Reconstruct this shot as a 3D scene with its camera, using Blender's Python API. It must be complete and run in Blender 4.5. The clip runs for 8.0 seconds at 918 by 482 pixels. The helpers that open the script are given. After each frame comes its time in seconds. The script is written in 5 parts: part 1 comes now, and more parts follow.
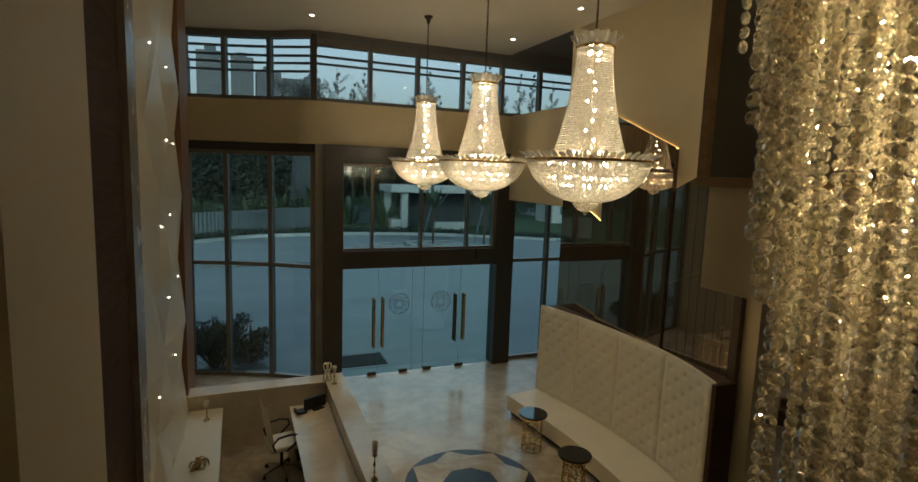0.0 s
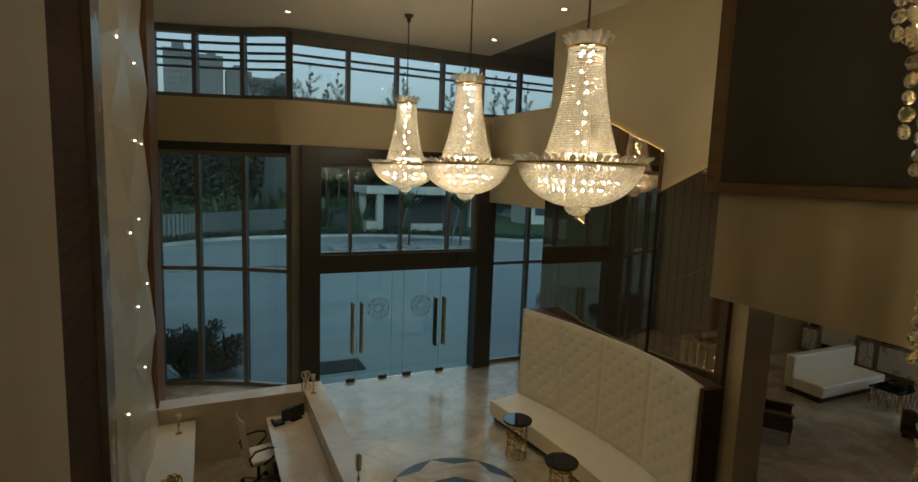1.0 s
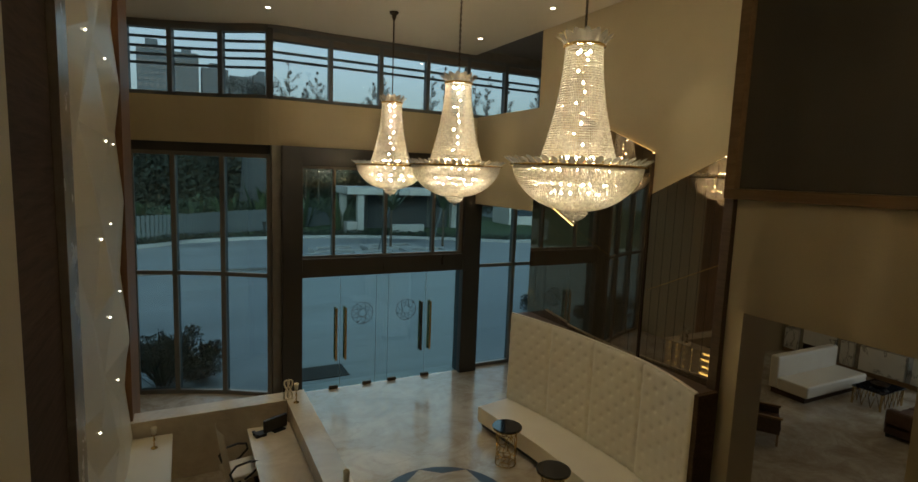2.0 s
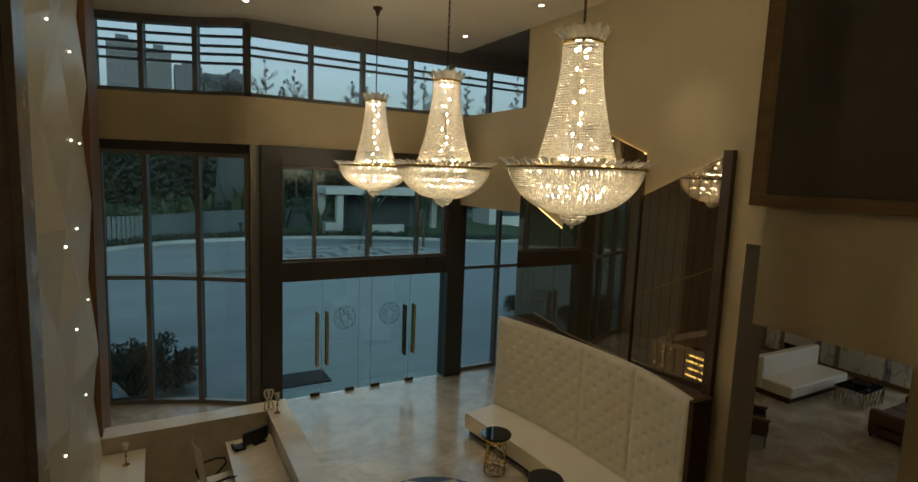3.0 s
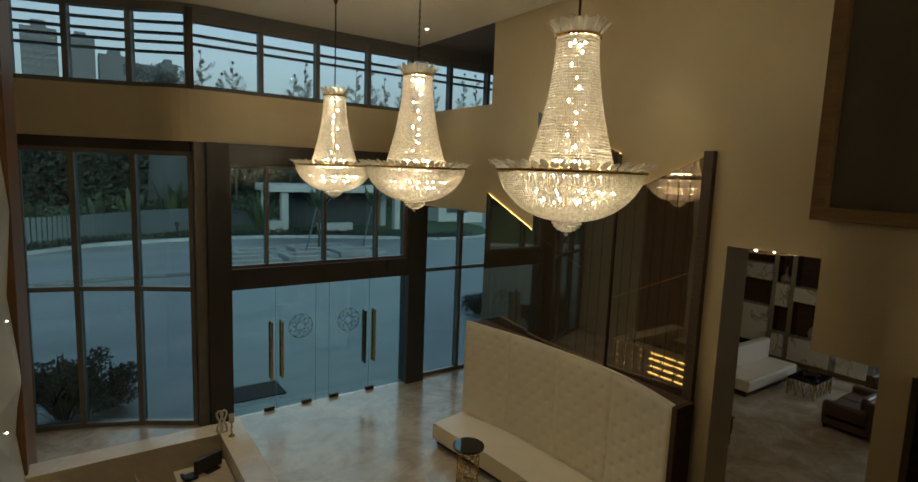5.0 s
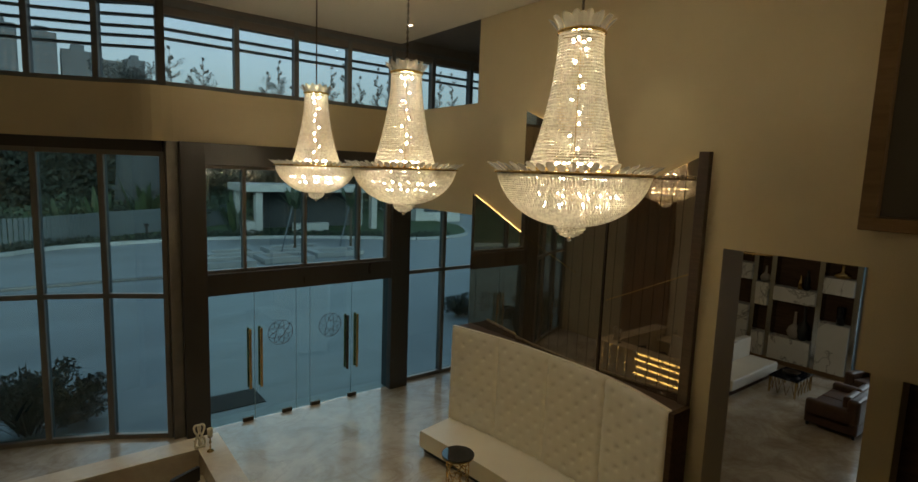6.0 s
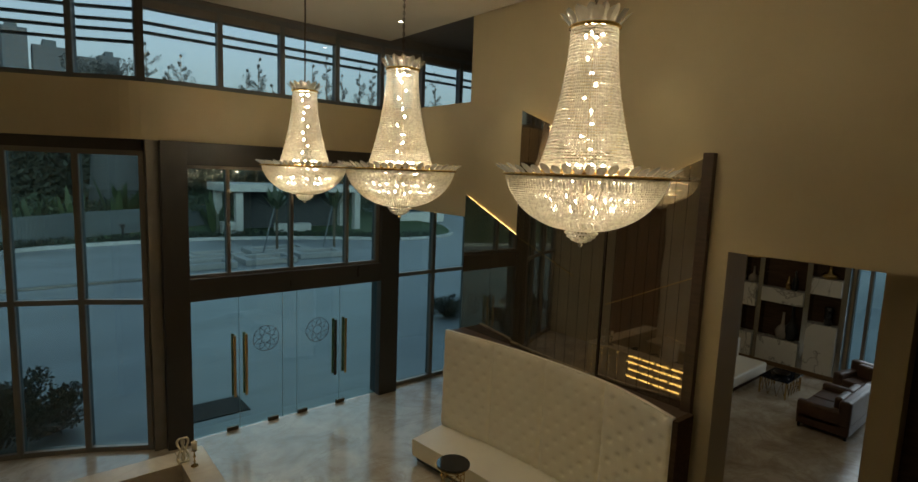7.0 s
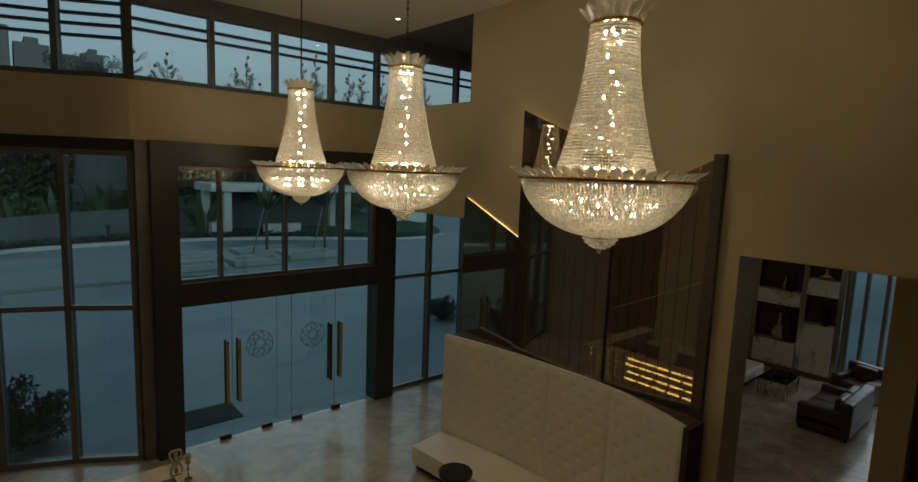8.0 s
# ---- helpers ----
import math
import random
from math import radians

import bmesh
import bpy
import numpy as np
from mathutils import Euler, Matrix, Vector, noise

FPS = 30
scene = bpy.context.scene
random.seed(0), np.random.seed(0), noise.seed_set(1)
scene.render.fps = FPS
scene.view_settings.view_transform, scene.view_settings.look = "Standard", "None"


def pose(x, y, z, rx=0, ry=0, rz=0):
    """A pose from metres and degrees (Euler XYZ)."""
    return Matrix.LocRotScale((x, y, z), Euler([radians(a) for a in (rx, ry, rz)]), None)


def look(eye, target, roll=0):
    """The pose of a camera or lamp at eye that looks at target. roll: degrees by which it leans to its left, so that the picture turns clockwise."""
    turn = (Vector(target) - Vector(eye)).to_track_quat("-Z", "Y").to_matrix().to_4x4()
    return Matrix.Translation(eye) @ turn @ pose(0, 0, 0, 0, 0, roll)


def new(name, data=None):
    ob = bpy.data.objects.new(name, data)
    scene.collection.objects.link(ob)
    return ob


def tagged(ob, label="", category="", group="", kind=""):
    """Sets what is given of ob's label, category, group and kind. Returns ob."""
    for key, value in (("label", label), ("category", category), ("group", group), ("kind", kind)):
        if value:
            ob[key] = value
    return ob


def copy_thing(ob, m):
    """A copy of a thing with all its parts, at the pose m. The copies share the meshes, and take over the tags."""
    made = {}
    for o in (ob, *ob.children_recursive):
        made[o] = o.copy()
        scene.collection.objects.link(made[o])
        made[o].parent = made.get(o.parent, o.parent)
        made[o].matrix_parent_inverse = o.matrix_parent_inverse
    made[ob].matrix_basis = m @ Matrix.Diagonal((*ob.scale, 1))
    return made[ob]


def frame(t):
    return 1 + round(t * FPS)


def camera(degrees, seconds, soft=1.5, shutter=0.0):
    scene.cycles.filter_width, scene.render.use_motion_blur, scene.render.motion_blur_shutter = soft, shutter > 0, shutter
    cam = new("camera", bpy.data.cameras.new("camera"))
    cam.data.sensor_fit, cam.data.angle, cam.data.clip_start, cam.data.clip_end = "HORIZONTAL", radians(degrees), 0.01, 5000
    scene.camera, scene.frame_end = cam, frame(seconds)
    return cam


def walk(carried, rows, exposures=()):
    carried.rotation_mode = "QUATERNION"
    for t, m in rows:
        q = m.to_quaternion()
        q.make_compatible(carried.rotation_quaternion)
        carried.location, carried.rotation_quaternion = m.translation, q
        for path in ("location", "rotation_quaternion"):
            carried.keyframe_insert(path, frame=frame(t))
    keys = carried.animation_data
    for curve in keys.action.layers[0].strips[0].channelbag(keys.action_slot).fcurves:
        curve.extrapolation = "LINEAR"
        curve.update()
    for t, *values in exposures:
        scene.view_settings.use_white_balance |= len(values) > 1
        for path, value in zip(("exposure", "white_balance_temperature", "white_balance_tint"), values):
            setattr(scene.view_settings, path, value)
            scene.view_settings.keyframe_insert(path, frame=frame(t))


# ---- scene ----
cam = camera(80.7, 8.0)
PATH = [
    (0, (0.291, 0.376, 5.263), (1.046, 2.21, 5.01), 2.0),
    (0.5, (0.273, 0.5, 5.276), (1.068, 2.318, 5.025), 2.0),
    (1, (0.23, 0.641, 5.28), (1.073, 2.439, 5.034), 2.1),
    (1.5, (0.214, 0.773, 5.293), (1.092, 2.553, 5.049), 2.1),
    (3, (0.213, 1.25, 5.327), (1.19, 2.979, 5.085), 2.2),
    (3.5, (0.169, 1.388, 5.343), (1.191, 3.09, 5.1), 2.1),
    (4, (0.15, 1.568, 5.36), (1.218, 3.241, 5.114), 2.2),
    (4.5, (0.14, 1.723, 5.371), (1.247, 3.37, 5.123), 2.2),
    (6, (0.125, 2.227, 5.414), (1.342, 3.794, 5.163), 2.1),
    (6.5, (0.121, 2.4, 5.422), (1.368, 3.943, 5.171), 2.1),
    (7, (0.129, 2.574, 5.427), (1.398, 4.099, 5.177), 2.2),
    (7.5, (0.128, 2.731, 5.439), (1.415, 4.242, 5.189), 2.1),
    (8, (0.12, 2.88, 5.45), (1.42, 4.379, 5.199), 2.2),
]
walk(cam, [(t, look(eye, target, roll)) for t, eye, target, roll in PATH],
     exposures=((0.0, 0.36), (5.5, 0.36), (6.5, 0.31), (7.0, 0.29), (7.5, 0.07), (8.0, -0.29)))

# world, light and exposure
world = bpy.data.worlds.new("dusk")
scene.world = world
world.use_nodes = True
wn = world.node_tree
sky = wn.nodes.new("ShaderNodeTexSky")
sky.sky_type = "NISHITA"
sky.sun_disc = False
sky.sun_elevation = radians(12)
sky.sun_rotation = radians(200)
sky.air_density, sky.dust_density, sky.ozone_density = 1.0, 5.0, 1.0
wn.nodes["Background"].inputs["Strength"].default_value = 0.185
tint = wn.nodes.new("ShaderNodeHueSaturation")
tint.inputs["Saturation"].default_value = 0.5
wn.links.new(sky.outputs["Color"], tint.inputs["Color"])
wn.links.new(tint.outputs["Color"], wn.nodes["Background"].inputs["Color"])
sun = new("sun", bpy.data.lights.new("sun", "SUN"))
sun.data.energy, sun.data.angle, sun.data.color = 0.35, radians(40), (1.0, 0.99, 0.97)
sun.matrix_world = pose(0, 0, 30, 50, 0, 160)
WARM = (1.0, 0.83, 0.52)


# ---- materials ----
def nodes_of(name):
    m = bpy.data.materials.new(name)
    m.use_nodes = True
    nt = m.node_tree
    return m, nt, nt.nodes["Principled BSDF"]


def noise_node(nt, scale, detail=4.0, rough=0.55, stretch=(1, 1, 1), distortion=0.0):
    co = nt.nodes.new("ShaderNodeTexCoord")
    mp = nt.nodes.new("ShaderNodeMapping")
    mp.inputs["Scale"].default_value = stretch
    nt.links.new(co.outputs["Object"], mp.inputs["Vector"])
    n = nt.nodes.new("ShaderNodeTexNoise")
    n.inputs["Scale"].default_value, n.inputs["Detail"].default_value = scale, detail
    n.inputs["Roughness"].default_value, n.inputs["Distortion"].default_value = rough, distortion
    nt.links.new(mp.outputs["Vector"], n.inputs["Vector"])
    return n


def ramp(nt, src, stops):
    r = nt.nodes.new("ShaderNodeValToRGB")
    while len(r.color_ramp.elements) < len(stops):
        r.color_ramp.elements.new(0.5)
    for e, (p, c) in zip(r.color_ramp.elements, stops):
        e.position, e.color = p, (*c, 1) if len(c) == 3 else c
    nt.links.new(src, r.inputs["Fac"])
    return r


def mix_colour(nt, fac, a, b, mode="MIX"):
    m = nt.nodes.new("ShaderNodeMix")
    m.data_type, m.blend_type = "RGBA", mode
    for i, v in ((0, fac), (6, a), (7, b)):
        if isinstance(v, (int, float)):
            m.inputs[i].default_value = v
        elif isinstance(v, tuple):
            m.inputs[i].default_value = (*v, 1)
        else:
            nt.links.new(v, m.inputs[i])
    return m.outputs[2]


def surface(name, light, dark, scale=3.0, fine=60.0, rough=0.5, metal=0.0, bump=0.1, stretch=(1, 1, 1), spread=0.12, random_tone=0.0, coat=0.0):
    """A plain two-scale material: broad tone drift, fine grain, uneven gloss and a fine relief."""
    m, nt, p = nodes_of(name)
    a = noise_node(nt, scale, 5, 0.6, stretch)
    b = noise_node(nt, fine, 3, 0.6, stretch)
    broad = ramp(nt, a.outputs["Fac"], [(0.3, dark), (0.7, light)])
    grain = ramp(nt, b.outputs["Fac"], [(0.25, (0.8, 0.8, 0.8)), (0.75, (1.0, 1.0, 1.0))])
    col = mix_colour(nt, 0.6, broad.outputs["Color"], grain.outputs["Color"], "MULTIPLY")
    if random_tone:
        info = nt.nodes.new("ShaderNodeObjectInfo")
        tone = ramp(nt, info.outputs["Random"], [(0, (1 - random_tone,) * 3), (1, (1.0, 1.0, 1.0))])
        col = mix_colour(nt, 1.0, col, tone.outputs["Color"], "MULTIPLY")
    nt.links.new(col, p.inputs["Base Color"])
    mr = nt.nodes.new("ShaderNodeMapRange")
    mr.inputs["To Min"].default_value, mr.inputs["To Max"].default_value = max(0.02, rough - spread), min(1, rough + spread)
    nt.links.new(a.outputs["Fac"], mr.inputs["Value"])
    nt.links.new(mr.outputs["Result"], p.inputs["Roughness"])
    p.inputs["Metallic"].default_value, p.inputs["Coat Weight"].default_value = metal, coat
    if bump:
        bu = nt.nodes.new("ShaderNodeBump")
        bu.inputs["Strength"].default_value, bu.inputs["Distance"].default_value = bump, 0.01
        nt.links.new(b.outputs["Fac"], bu.inputs["Height"])
        nt.links.new(bu.outputs["Normal"], p.inputs["Normal"])
    return m


def marble(name, base, cloud, vein, scale=0.9, rough=0.08, vein_amount=0.5, distortion=0.8, vein_width=0.05):
    m, nt, p = nodes_of(name)
    a = noise_node(nt, scale, 7, 0.66, (1, 1, 1), distortion)
    v = noise_node(nt, scale * 0.8, 6, 0.6, (1, 1.5, 1.2), distortion * 1.6)
    c = ramp(nt, a.outputs["Fac"], [(0.32, cloud), (0.62, base)])
    line = ramp(nt, v.outputs["Fac"], [(0.5 - vein_width, (0, 0, 0)), (0.5, (1, 1, 1)), (0.5 + vein_width, (0, 0, 0))])
    mul = nt.nodes.new("ShaderNodeMath")
    mul.operation = "MULTIPLY"
    mul.inputs[1].default_value = vein_amount
    nt.links.new(line.outputs["Color"], mul.inputs[0])
    nt.links.new(mix_colour(nt, mul.outputs[0], c.outputs["Color"], vein), p.inputs["Base Color"])
    mr = nt.nodes.new("ShaderNodeMapRange")
    mr.inputs["To Min"].default_value, mr.inputs["To Max"].default_value = rough * 0.6, rough * 1.9
    nt.links.new(a.outputs["Fac"], mr.inputs["Value"])
    nt.links.new(mr.outputs["Result"], p.inputs["Roughness"])
    return m


def wood(name, light, dark, along=2, rough=0.5, sheen=0.5):
    m, nt, p = nodes_of(name)
    st = [9, 9, 9]
    st[along] = 0.7
    a = noise_node(nt, 2.2, 6, 0.65, tuple(st), 0.6)
    b = noise_node(nt, 0.8, 3, 0.5)
    c = ramp(nt, a.outputs["Fac"], [(0.3, dark), (0.7, light)])
    d = ramp(nt, b.outputs["Fac"], [(0.3, (0.75, 0.75, 0.75)), (0.7, (1.0, 1.0, 1.0))])
    nt.links.new(mix_colour(nt, 1.0, c.outputs["Color"], d.outputs["Color"], "MULTIPLY"), p.inputs["Base Color"])
    p.inputs["Roughness"].default_value, p.inputs["Specular IOR Level"].default_value = rough, sheen
    bu = nt.nodes.new("ShaderNodeBump")
    bu.inputs["Strength"].default_value, bu.inputs["Distance"].default_value = 0.15, 0.004
    nt.links.new(a.outputs["Fac"], bu.inputs["Height"])
    nt.links.new(bu.outputs["Normal"], p.inputs["Normal"])
    return m


def glow(name, colour, strength):
    m, nt, p = nodes_of(name)
    p.inputs["Base Color"].default_value = (*colour, 1)
    p.inputs["Emission Color"].default_value, p.inputs["Emission Strength"].default_value = (*colour, 1), strength
    return m


def pane_glass(name, tint, mirror=0.045):
    m, nt, p = nodes_of(name)
    nt.nodes.remove(p)
    out = nt.nodes["Material Output"]
    tr, gl, fr, pw, ma, mx = (nt.nodes.new("ShaderNode" + k) for k in ("BsdfTransparent", "BsdfGlossy", "LayerWeight", "Math", "Math", "MixShader"))
    tr.inputs["Color"].default_value = (*tint, 1)
    gl.inputs["Roughness"].default_value = 0.015
    fr.inputs["Blend"].default_value = 0.5
    pw.operation, ma.operation = "POWER", "MULTIPLY_ADD"
    pw.inputs[1].default_value, ma.inputs[1].default_value, ma.inputs[2].default_value = 5.0, 0.90, mirror
    nt.links.new(fr.outputs["Facing"], pw.inputs[0]), nt.links.new(pw.outputs[0], ma.inputs[0])
    nt.links.new(ma.outputs[0], mx.inputs[0]), nt.links.new(tr.outputs[0], mx.inputs[1])
    nt.links.new(gl.outputs[0], mx.inputs[2]), nt.links.new(mx.outputs[0], out.inputs["Surface"])
    return m


def crystal(name, colour, clear=0.35, gloss=0.35, refract=False, rough=0.04):
    """Cut lead crystal in small pieces: light from the lamps within passes and scatters, facets mirror."""
    m, nt, p = nodes_of(name)
    nt.nodes.remove(p)
    out = nt.nodes["Material Output"]
    tl, tr, gl, m1, m2 = (nt.nodes.new("ShaderNode" + k) for k in ("BsdfTranslucent", "BsdfGlass" if refract else "BsdfTransparent", "BsdfGlossy", "MixShader", "MixShader"))
    geo = nt.nodes.new("ShaderNodeNewGeometry")
    tone = ramp(nt, geo.outputs["Random Per Island"], [(0, tuple(c * 0.72 for c in colour)), (1, colour)])
    nt.links.new(tone.outputs["Color"], tl.inputs["Color"])
    tr.inputs["Color"].default_value = (0.95, 0.92, 0.85, 1)
    gl.inputs["Color"].default_value, gl.inputs["Roughness"].default_value = (1, 0.97, 0.92, 1), rough
    m1.inputs[0].default_value, m2.inputs[0].default_value = clear, gloss
    df, m0 = nt.nodes.new("ShaderNodeBsdfDiffuse"), nt.nodes.new("ShaderNodeMixShader")
    nt.links.new(tone.outputs["Color"], df.inputs["Color"])
    m0.inputs[0].default_value = 0.45
    nt.links.new(tl.outputs[0], m0.inputs[1]), nt.links.new(df.outputs[0], m0.inputs[2])
    nt.links.new(m0.outputs[0], m1.inputs[1]), nt.links.new(tr.outputs[0], m1.inputs[2])
    nt.links.new(m1.outputs[0], m2.inputs[1]), nt.links.new(gl.outputs[0], m2.inputs[2])
    nt.links.new(m2.outputs[0], out.inputs["Surface"])
    return m


PAINT = surface("cream_paint", (0.61, 0.51, 0.325), (0.55, 0.45, 0.28), 0.7, 180, 0.6, bump=0.05)
CEIL = surface("ceiling_paint", (0.74, 0.68, 0.56), (0.70, 0.63, 0.51), 0.5, 150, 0.7, bump=0.04)
FLOOR = marble("cream_marble", (0.57, 0.505, 0.41), (0.33, 0.27, 0.20), (0.27, 0.19, 0.12), 1.1, 0.15, 0.30, 0.7)
TOP = marble("counter_marble", (0.78, 0.69, 0.54), (0.62, 0.52, 0.39), (0.50, 0.38, 0.26), 1.3, 0.14, 0.2, 0.5)
BLACKSTONE = marble("black_stone", (0.018, 0.018, 0.024), (0.012, 0.012, 0.016), (0.05, 0.05, 0.06), 2.0, 0.28, 0.3)
WHITESTONE = marble("veined_white_marble", (0.78, 0.77, 0.74), (0.70, 0.69, 0.66), (0.22, 0.21, 0.20), 0.8, 0.12, 0.9, 0.7, 0.018)
PORTAL = surface("dark_portal_laminate", (0.054, 0.047, 0.040), (0.042, 0.036, 0.031), 1.5, 90, 0.32, bump=0.05, stretch=(1, 1, 0.3))
MULLION = surface("bronze_anodised_mullion", (0.25, 0.225, 0.19), (0.20, 0.175, 0.145), 3, 120, 0.38, metal=0.4, bump=0.03)
DARKWOOD = wood("dark_wenge_veneer", (0.125, 0.078, 0.048), (0.068, 0.042, 0.026), 1, 0.75, 0.08)
EDGEWOOD = wood("reddish_walnut_edge", (0.34, 0.17, 0.075), (0.20, 0.095, 0.042), 2)
BROWN = wood("brown_box_veneer", (0.12, 0.072, 0.042), (0.066, 0.040, 0.024), 1)
FRAMEWOOD = wood("honey_wood_frame", (0.30, 0.185, 0.085), (0.20, 0.115, 0.05), 1)
FACET = surface("facet_white_lacquer", (0.80, 0.735, 0.59), (0.75, 0.685, 0.54), 0.8, 140, 0.32, bump=0.02)
STRIP = surface("grey_marble_edge", (0.42, 0.37, 0.31), (0.34, 0.29, 0.24), 3, 80, 0.25, bump=0.02)
LEATHER = surface("cream_tufted_leather", (0.87, 0.81, 0.69), (0.82, 0.75, 0.63), 2.0, 260, 0.42, bump=0.12)
BRASS = surface("polished_brass", (0.70, 0.50, 0.22), (0.56, 0.38, 0.15), 8, 120, 0.2, metal=1.0, bump=0.03)
DARKMETAL = surface("dark_bronze_metal", (0.13, 0.10, 0.07), (0.09, 0.07, 0.05), 8, 120, 0.3, metal=0.9, bump=0.03)
BLACK = surface("black_plastic", (0.020, 0.019, 0.018), (0.012, 0.012, 0.012), 5, 200, 0.45, bump=0.08)
SMOKE = surface("black_glass_top", (0.012, 0.013, 0.017), (0.009, 0.010, 0.013), 4, 90, 0.05, bump=0.0, spread=0.03)
SOFA = surface("brown_leather", (0.115, 0.060, 0.034), (0.075, 0.038, 0.021), 3, 160, 0.4, bump=0.15)
MIRROR = surface("bronze_tinted_mirror", (0.33, 0.265, 0.195), (0.30, 0.24, 0.175), 0.9, 40, 0.03, metal=0.87, bump=0.0, spread=0.01)
CHROME = surface("polished_steel", (0.55, 0.55, 0.53), (0.48, 0.48, 0.47), 5, 90, 0.18, metal=1.0, bump=0.02)
GLASS = pane_glass("blue_grey_glass", (0.60, 0.80, 0.87), 0.085)
UPPERGLASS = pane_glass("pale_upper_glass", (0.75, 0.87, 0.91), 0.06)
DOORGLASS = pane_glass("door_glass", (0.645, 0.865, 0.92), 0.05)
GLASSEDGE = surface("polished_glass_edge", (0.42, 0.56, 0.56), (0.34, 0.47, 0.48), 4, 60, 0.15, bump=0.0)
GALLERY = surface("dark_brown_panel_paint", (0.098, 0.083, 0.062), (0.082, 0.068, 0.050), 0.8, 120, 0.55, bump=0.04)
CRYSTAL = crystal("warm_crystal", (0.80, 0.765, 0.68), 0.05, 0.16, rough=0.10)
LEAFCRYSTAL = crystal("pressed_crystal_leaf", (0.74, 0.71, 0.64), 0.50, 0.26, rough=0.08)
BIGCRYSTAL = crystal("large_cut_crystal", (0.93, 0.83, 0.60), 0.62, 0.34, True, 0.03)
BULB = glow("bulb_glow", (1.0, 0.87, 0.625), 130.0)
PENDANT = glow("pendant_bulb_glow", (1.0, 0.83, 0.52), 85.0)
CURTAINBULB = glow("curtain_bulb_glow", (1.0, 0.83, 0.52), 390.0)
DOWNLIGHT = glow("downlight_glow", (1.0, 0.86, 0.62), 14.0)
STUD = glow("stud_glow", (1.0, 0.90, 0.70), 3.2)
SLOT = glow("slot_glow", (1.0, 0.72, 0.22), 5.0)
COVE = glow("cove_glow", (1.0, 0.66, 0.24), 4.5)
PAVING = surface("grey_concrete_paving", (0.31, 0.32, 0.32), (0.15, 0.155, 0.16), 0.22, 2.2, 0.5, bump=0.25, stretch=(0.35, 1.8, 1))
KERB = surface("pale_kerb_stone", (0.44, 0.45, 0.45), (0.33, 0.34, 0.34), 1.5, 30, 0.7, bump=0.2)
GRASS = surface("lawn", (0.06, 0.10, 0.03), (0.03, 0.06, 0.018), 0.6, 14, 0.9, bump=0.6)
LEAF = surface("leaf_green", (0.066, 0.094, 0.044), (0.034, 0.054, 0.026), 2, 20, 0.5, bump=0.1, random_tone=0.35)
DARKLEAF = surface("dark_foliage", (0.036, 0.048, 0.034), (0.024, 0.034, 0.024), 0.4, 6, 0.8, bump=0.3, random_tone=0.3)
BARK = surface("bark", (0.12, 0.09, 0.06), (0.07, 0.05, 0.035), 3, 30, 0.9, bump=0.4)
# white paint with dusk dimness and haze put into a dark blue-grey
FENCE = surface("dusk_tinted_white", (0.14, 0.16, 0.175), (0.105, 0.12, 0.13), 1, 20, 0.6, bump=0.1)
RENDER = surface("pale_render", (0.42, 0.42, 0.41), (0.35, 0.35, 0.34), 0.5, 15, 0.8, bump=0.1)
# dark grey for the round tower, and for the shade inside the pavilion
DARKSTUCCO = surface("dark_masonry_and_shade", (0.055, 0.060, 0.064), (0.042, 0.046, 0.050), 0.4, 10, 0.9, bump=0.2)
STUCCO = surface("grey_brown_render", (0.20, 0.18, 0.16), (0.15, 0.135, 0.12), 0.3, 10, 0.85, bump=0.2)
# far leaves: distance haze is put into the colour, paler and bluer than LEAF
HAZELEAF = surface("haze_tinted_foliage", (0.082, 0.105, 0.108), (0.058, 0.076, 0.080), 0.5, 8, 0.8, bump=0.2, random_tone=0.35)
BLADE = surface("grey_painted_blade", (0.16, 0.165, 0.165), (0.125, 0.13, 0.13), 4, 90, 0.45, bump=0.03)
# tower walls and windows have the blue air haze baked into their base colours
TOWER = surface("haze_tinted_facade", (0.060, 0.090, 0.112), (0.048, 0.074, 0.094), 0.05, 1, 0.8, bump=0.0)
TOWERGLASS = surface("haze_tinted_windows", (0.026, 0.040, 0.054), (0.020, 0.032, 0.045), 0.1, 1, 0.4, bump=0.0)
LOWKERB = surface("dull_kerb_stone", (0.22, 0.22, 0.21), (0.16, 0.16, 0.16), 1.5, 30, 0.7, bump=0.2)
MAT = surface("dark_doormat", (0.035, 0.033, 0.03), (0.022, 0.021, 0.02), 3, 300, 0.95, bump=0.4)


# ---- mesh helpers ----
def thing(name, loc, label, category, group="", kind=""):
    e = new(name)
    e.location = loc
    e.empty_display_size = 0.1
    return tagged(e, label, category, group, kind)


def finish(name, bm, material, smooth=False):
    me = bpy.data.meshes.new(name)
    bmesh.ops.recalc_face_normals(bm, faces=bm.faces[:])
    if smooth:
        for f in bm.faces:
            f.smooth = True
    bm.to_mesh(me)
    bm.free()
    me.materials.append(material)
    return new(name, me)


def part(name, bm, material, parent, label="", smooth=False):
    """Links a bmesh, given in the world, as one mesh under a thing or a part."""
    top = parent
    while top.parent:
        top = top.parent
    bmesh.ops.translate(bm, verts=bm.verts[:], vec=-top.location)
    ob = finish(name, bm, material, smooth)
    ob.parent = parent
    return tagged(ob, label)


def structure(name, bm, material, label="", category="structure", smooth=False):
    return tagged(finish(name, bm, material, smooth), label, category, "", "structure")


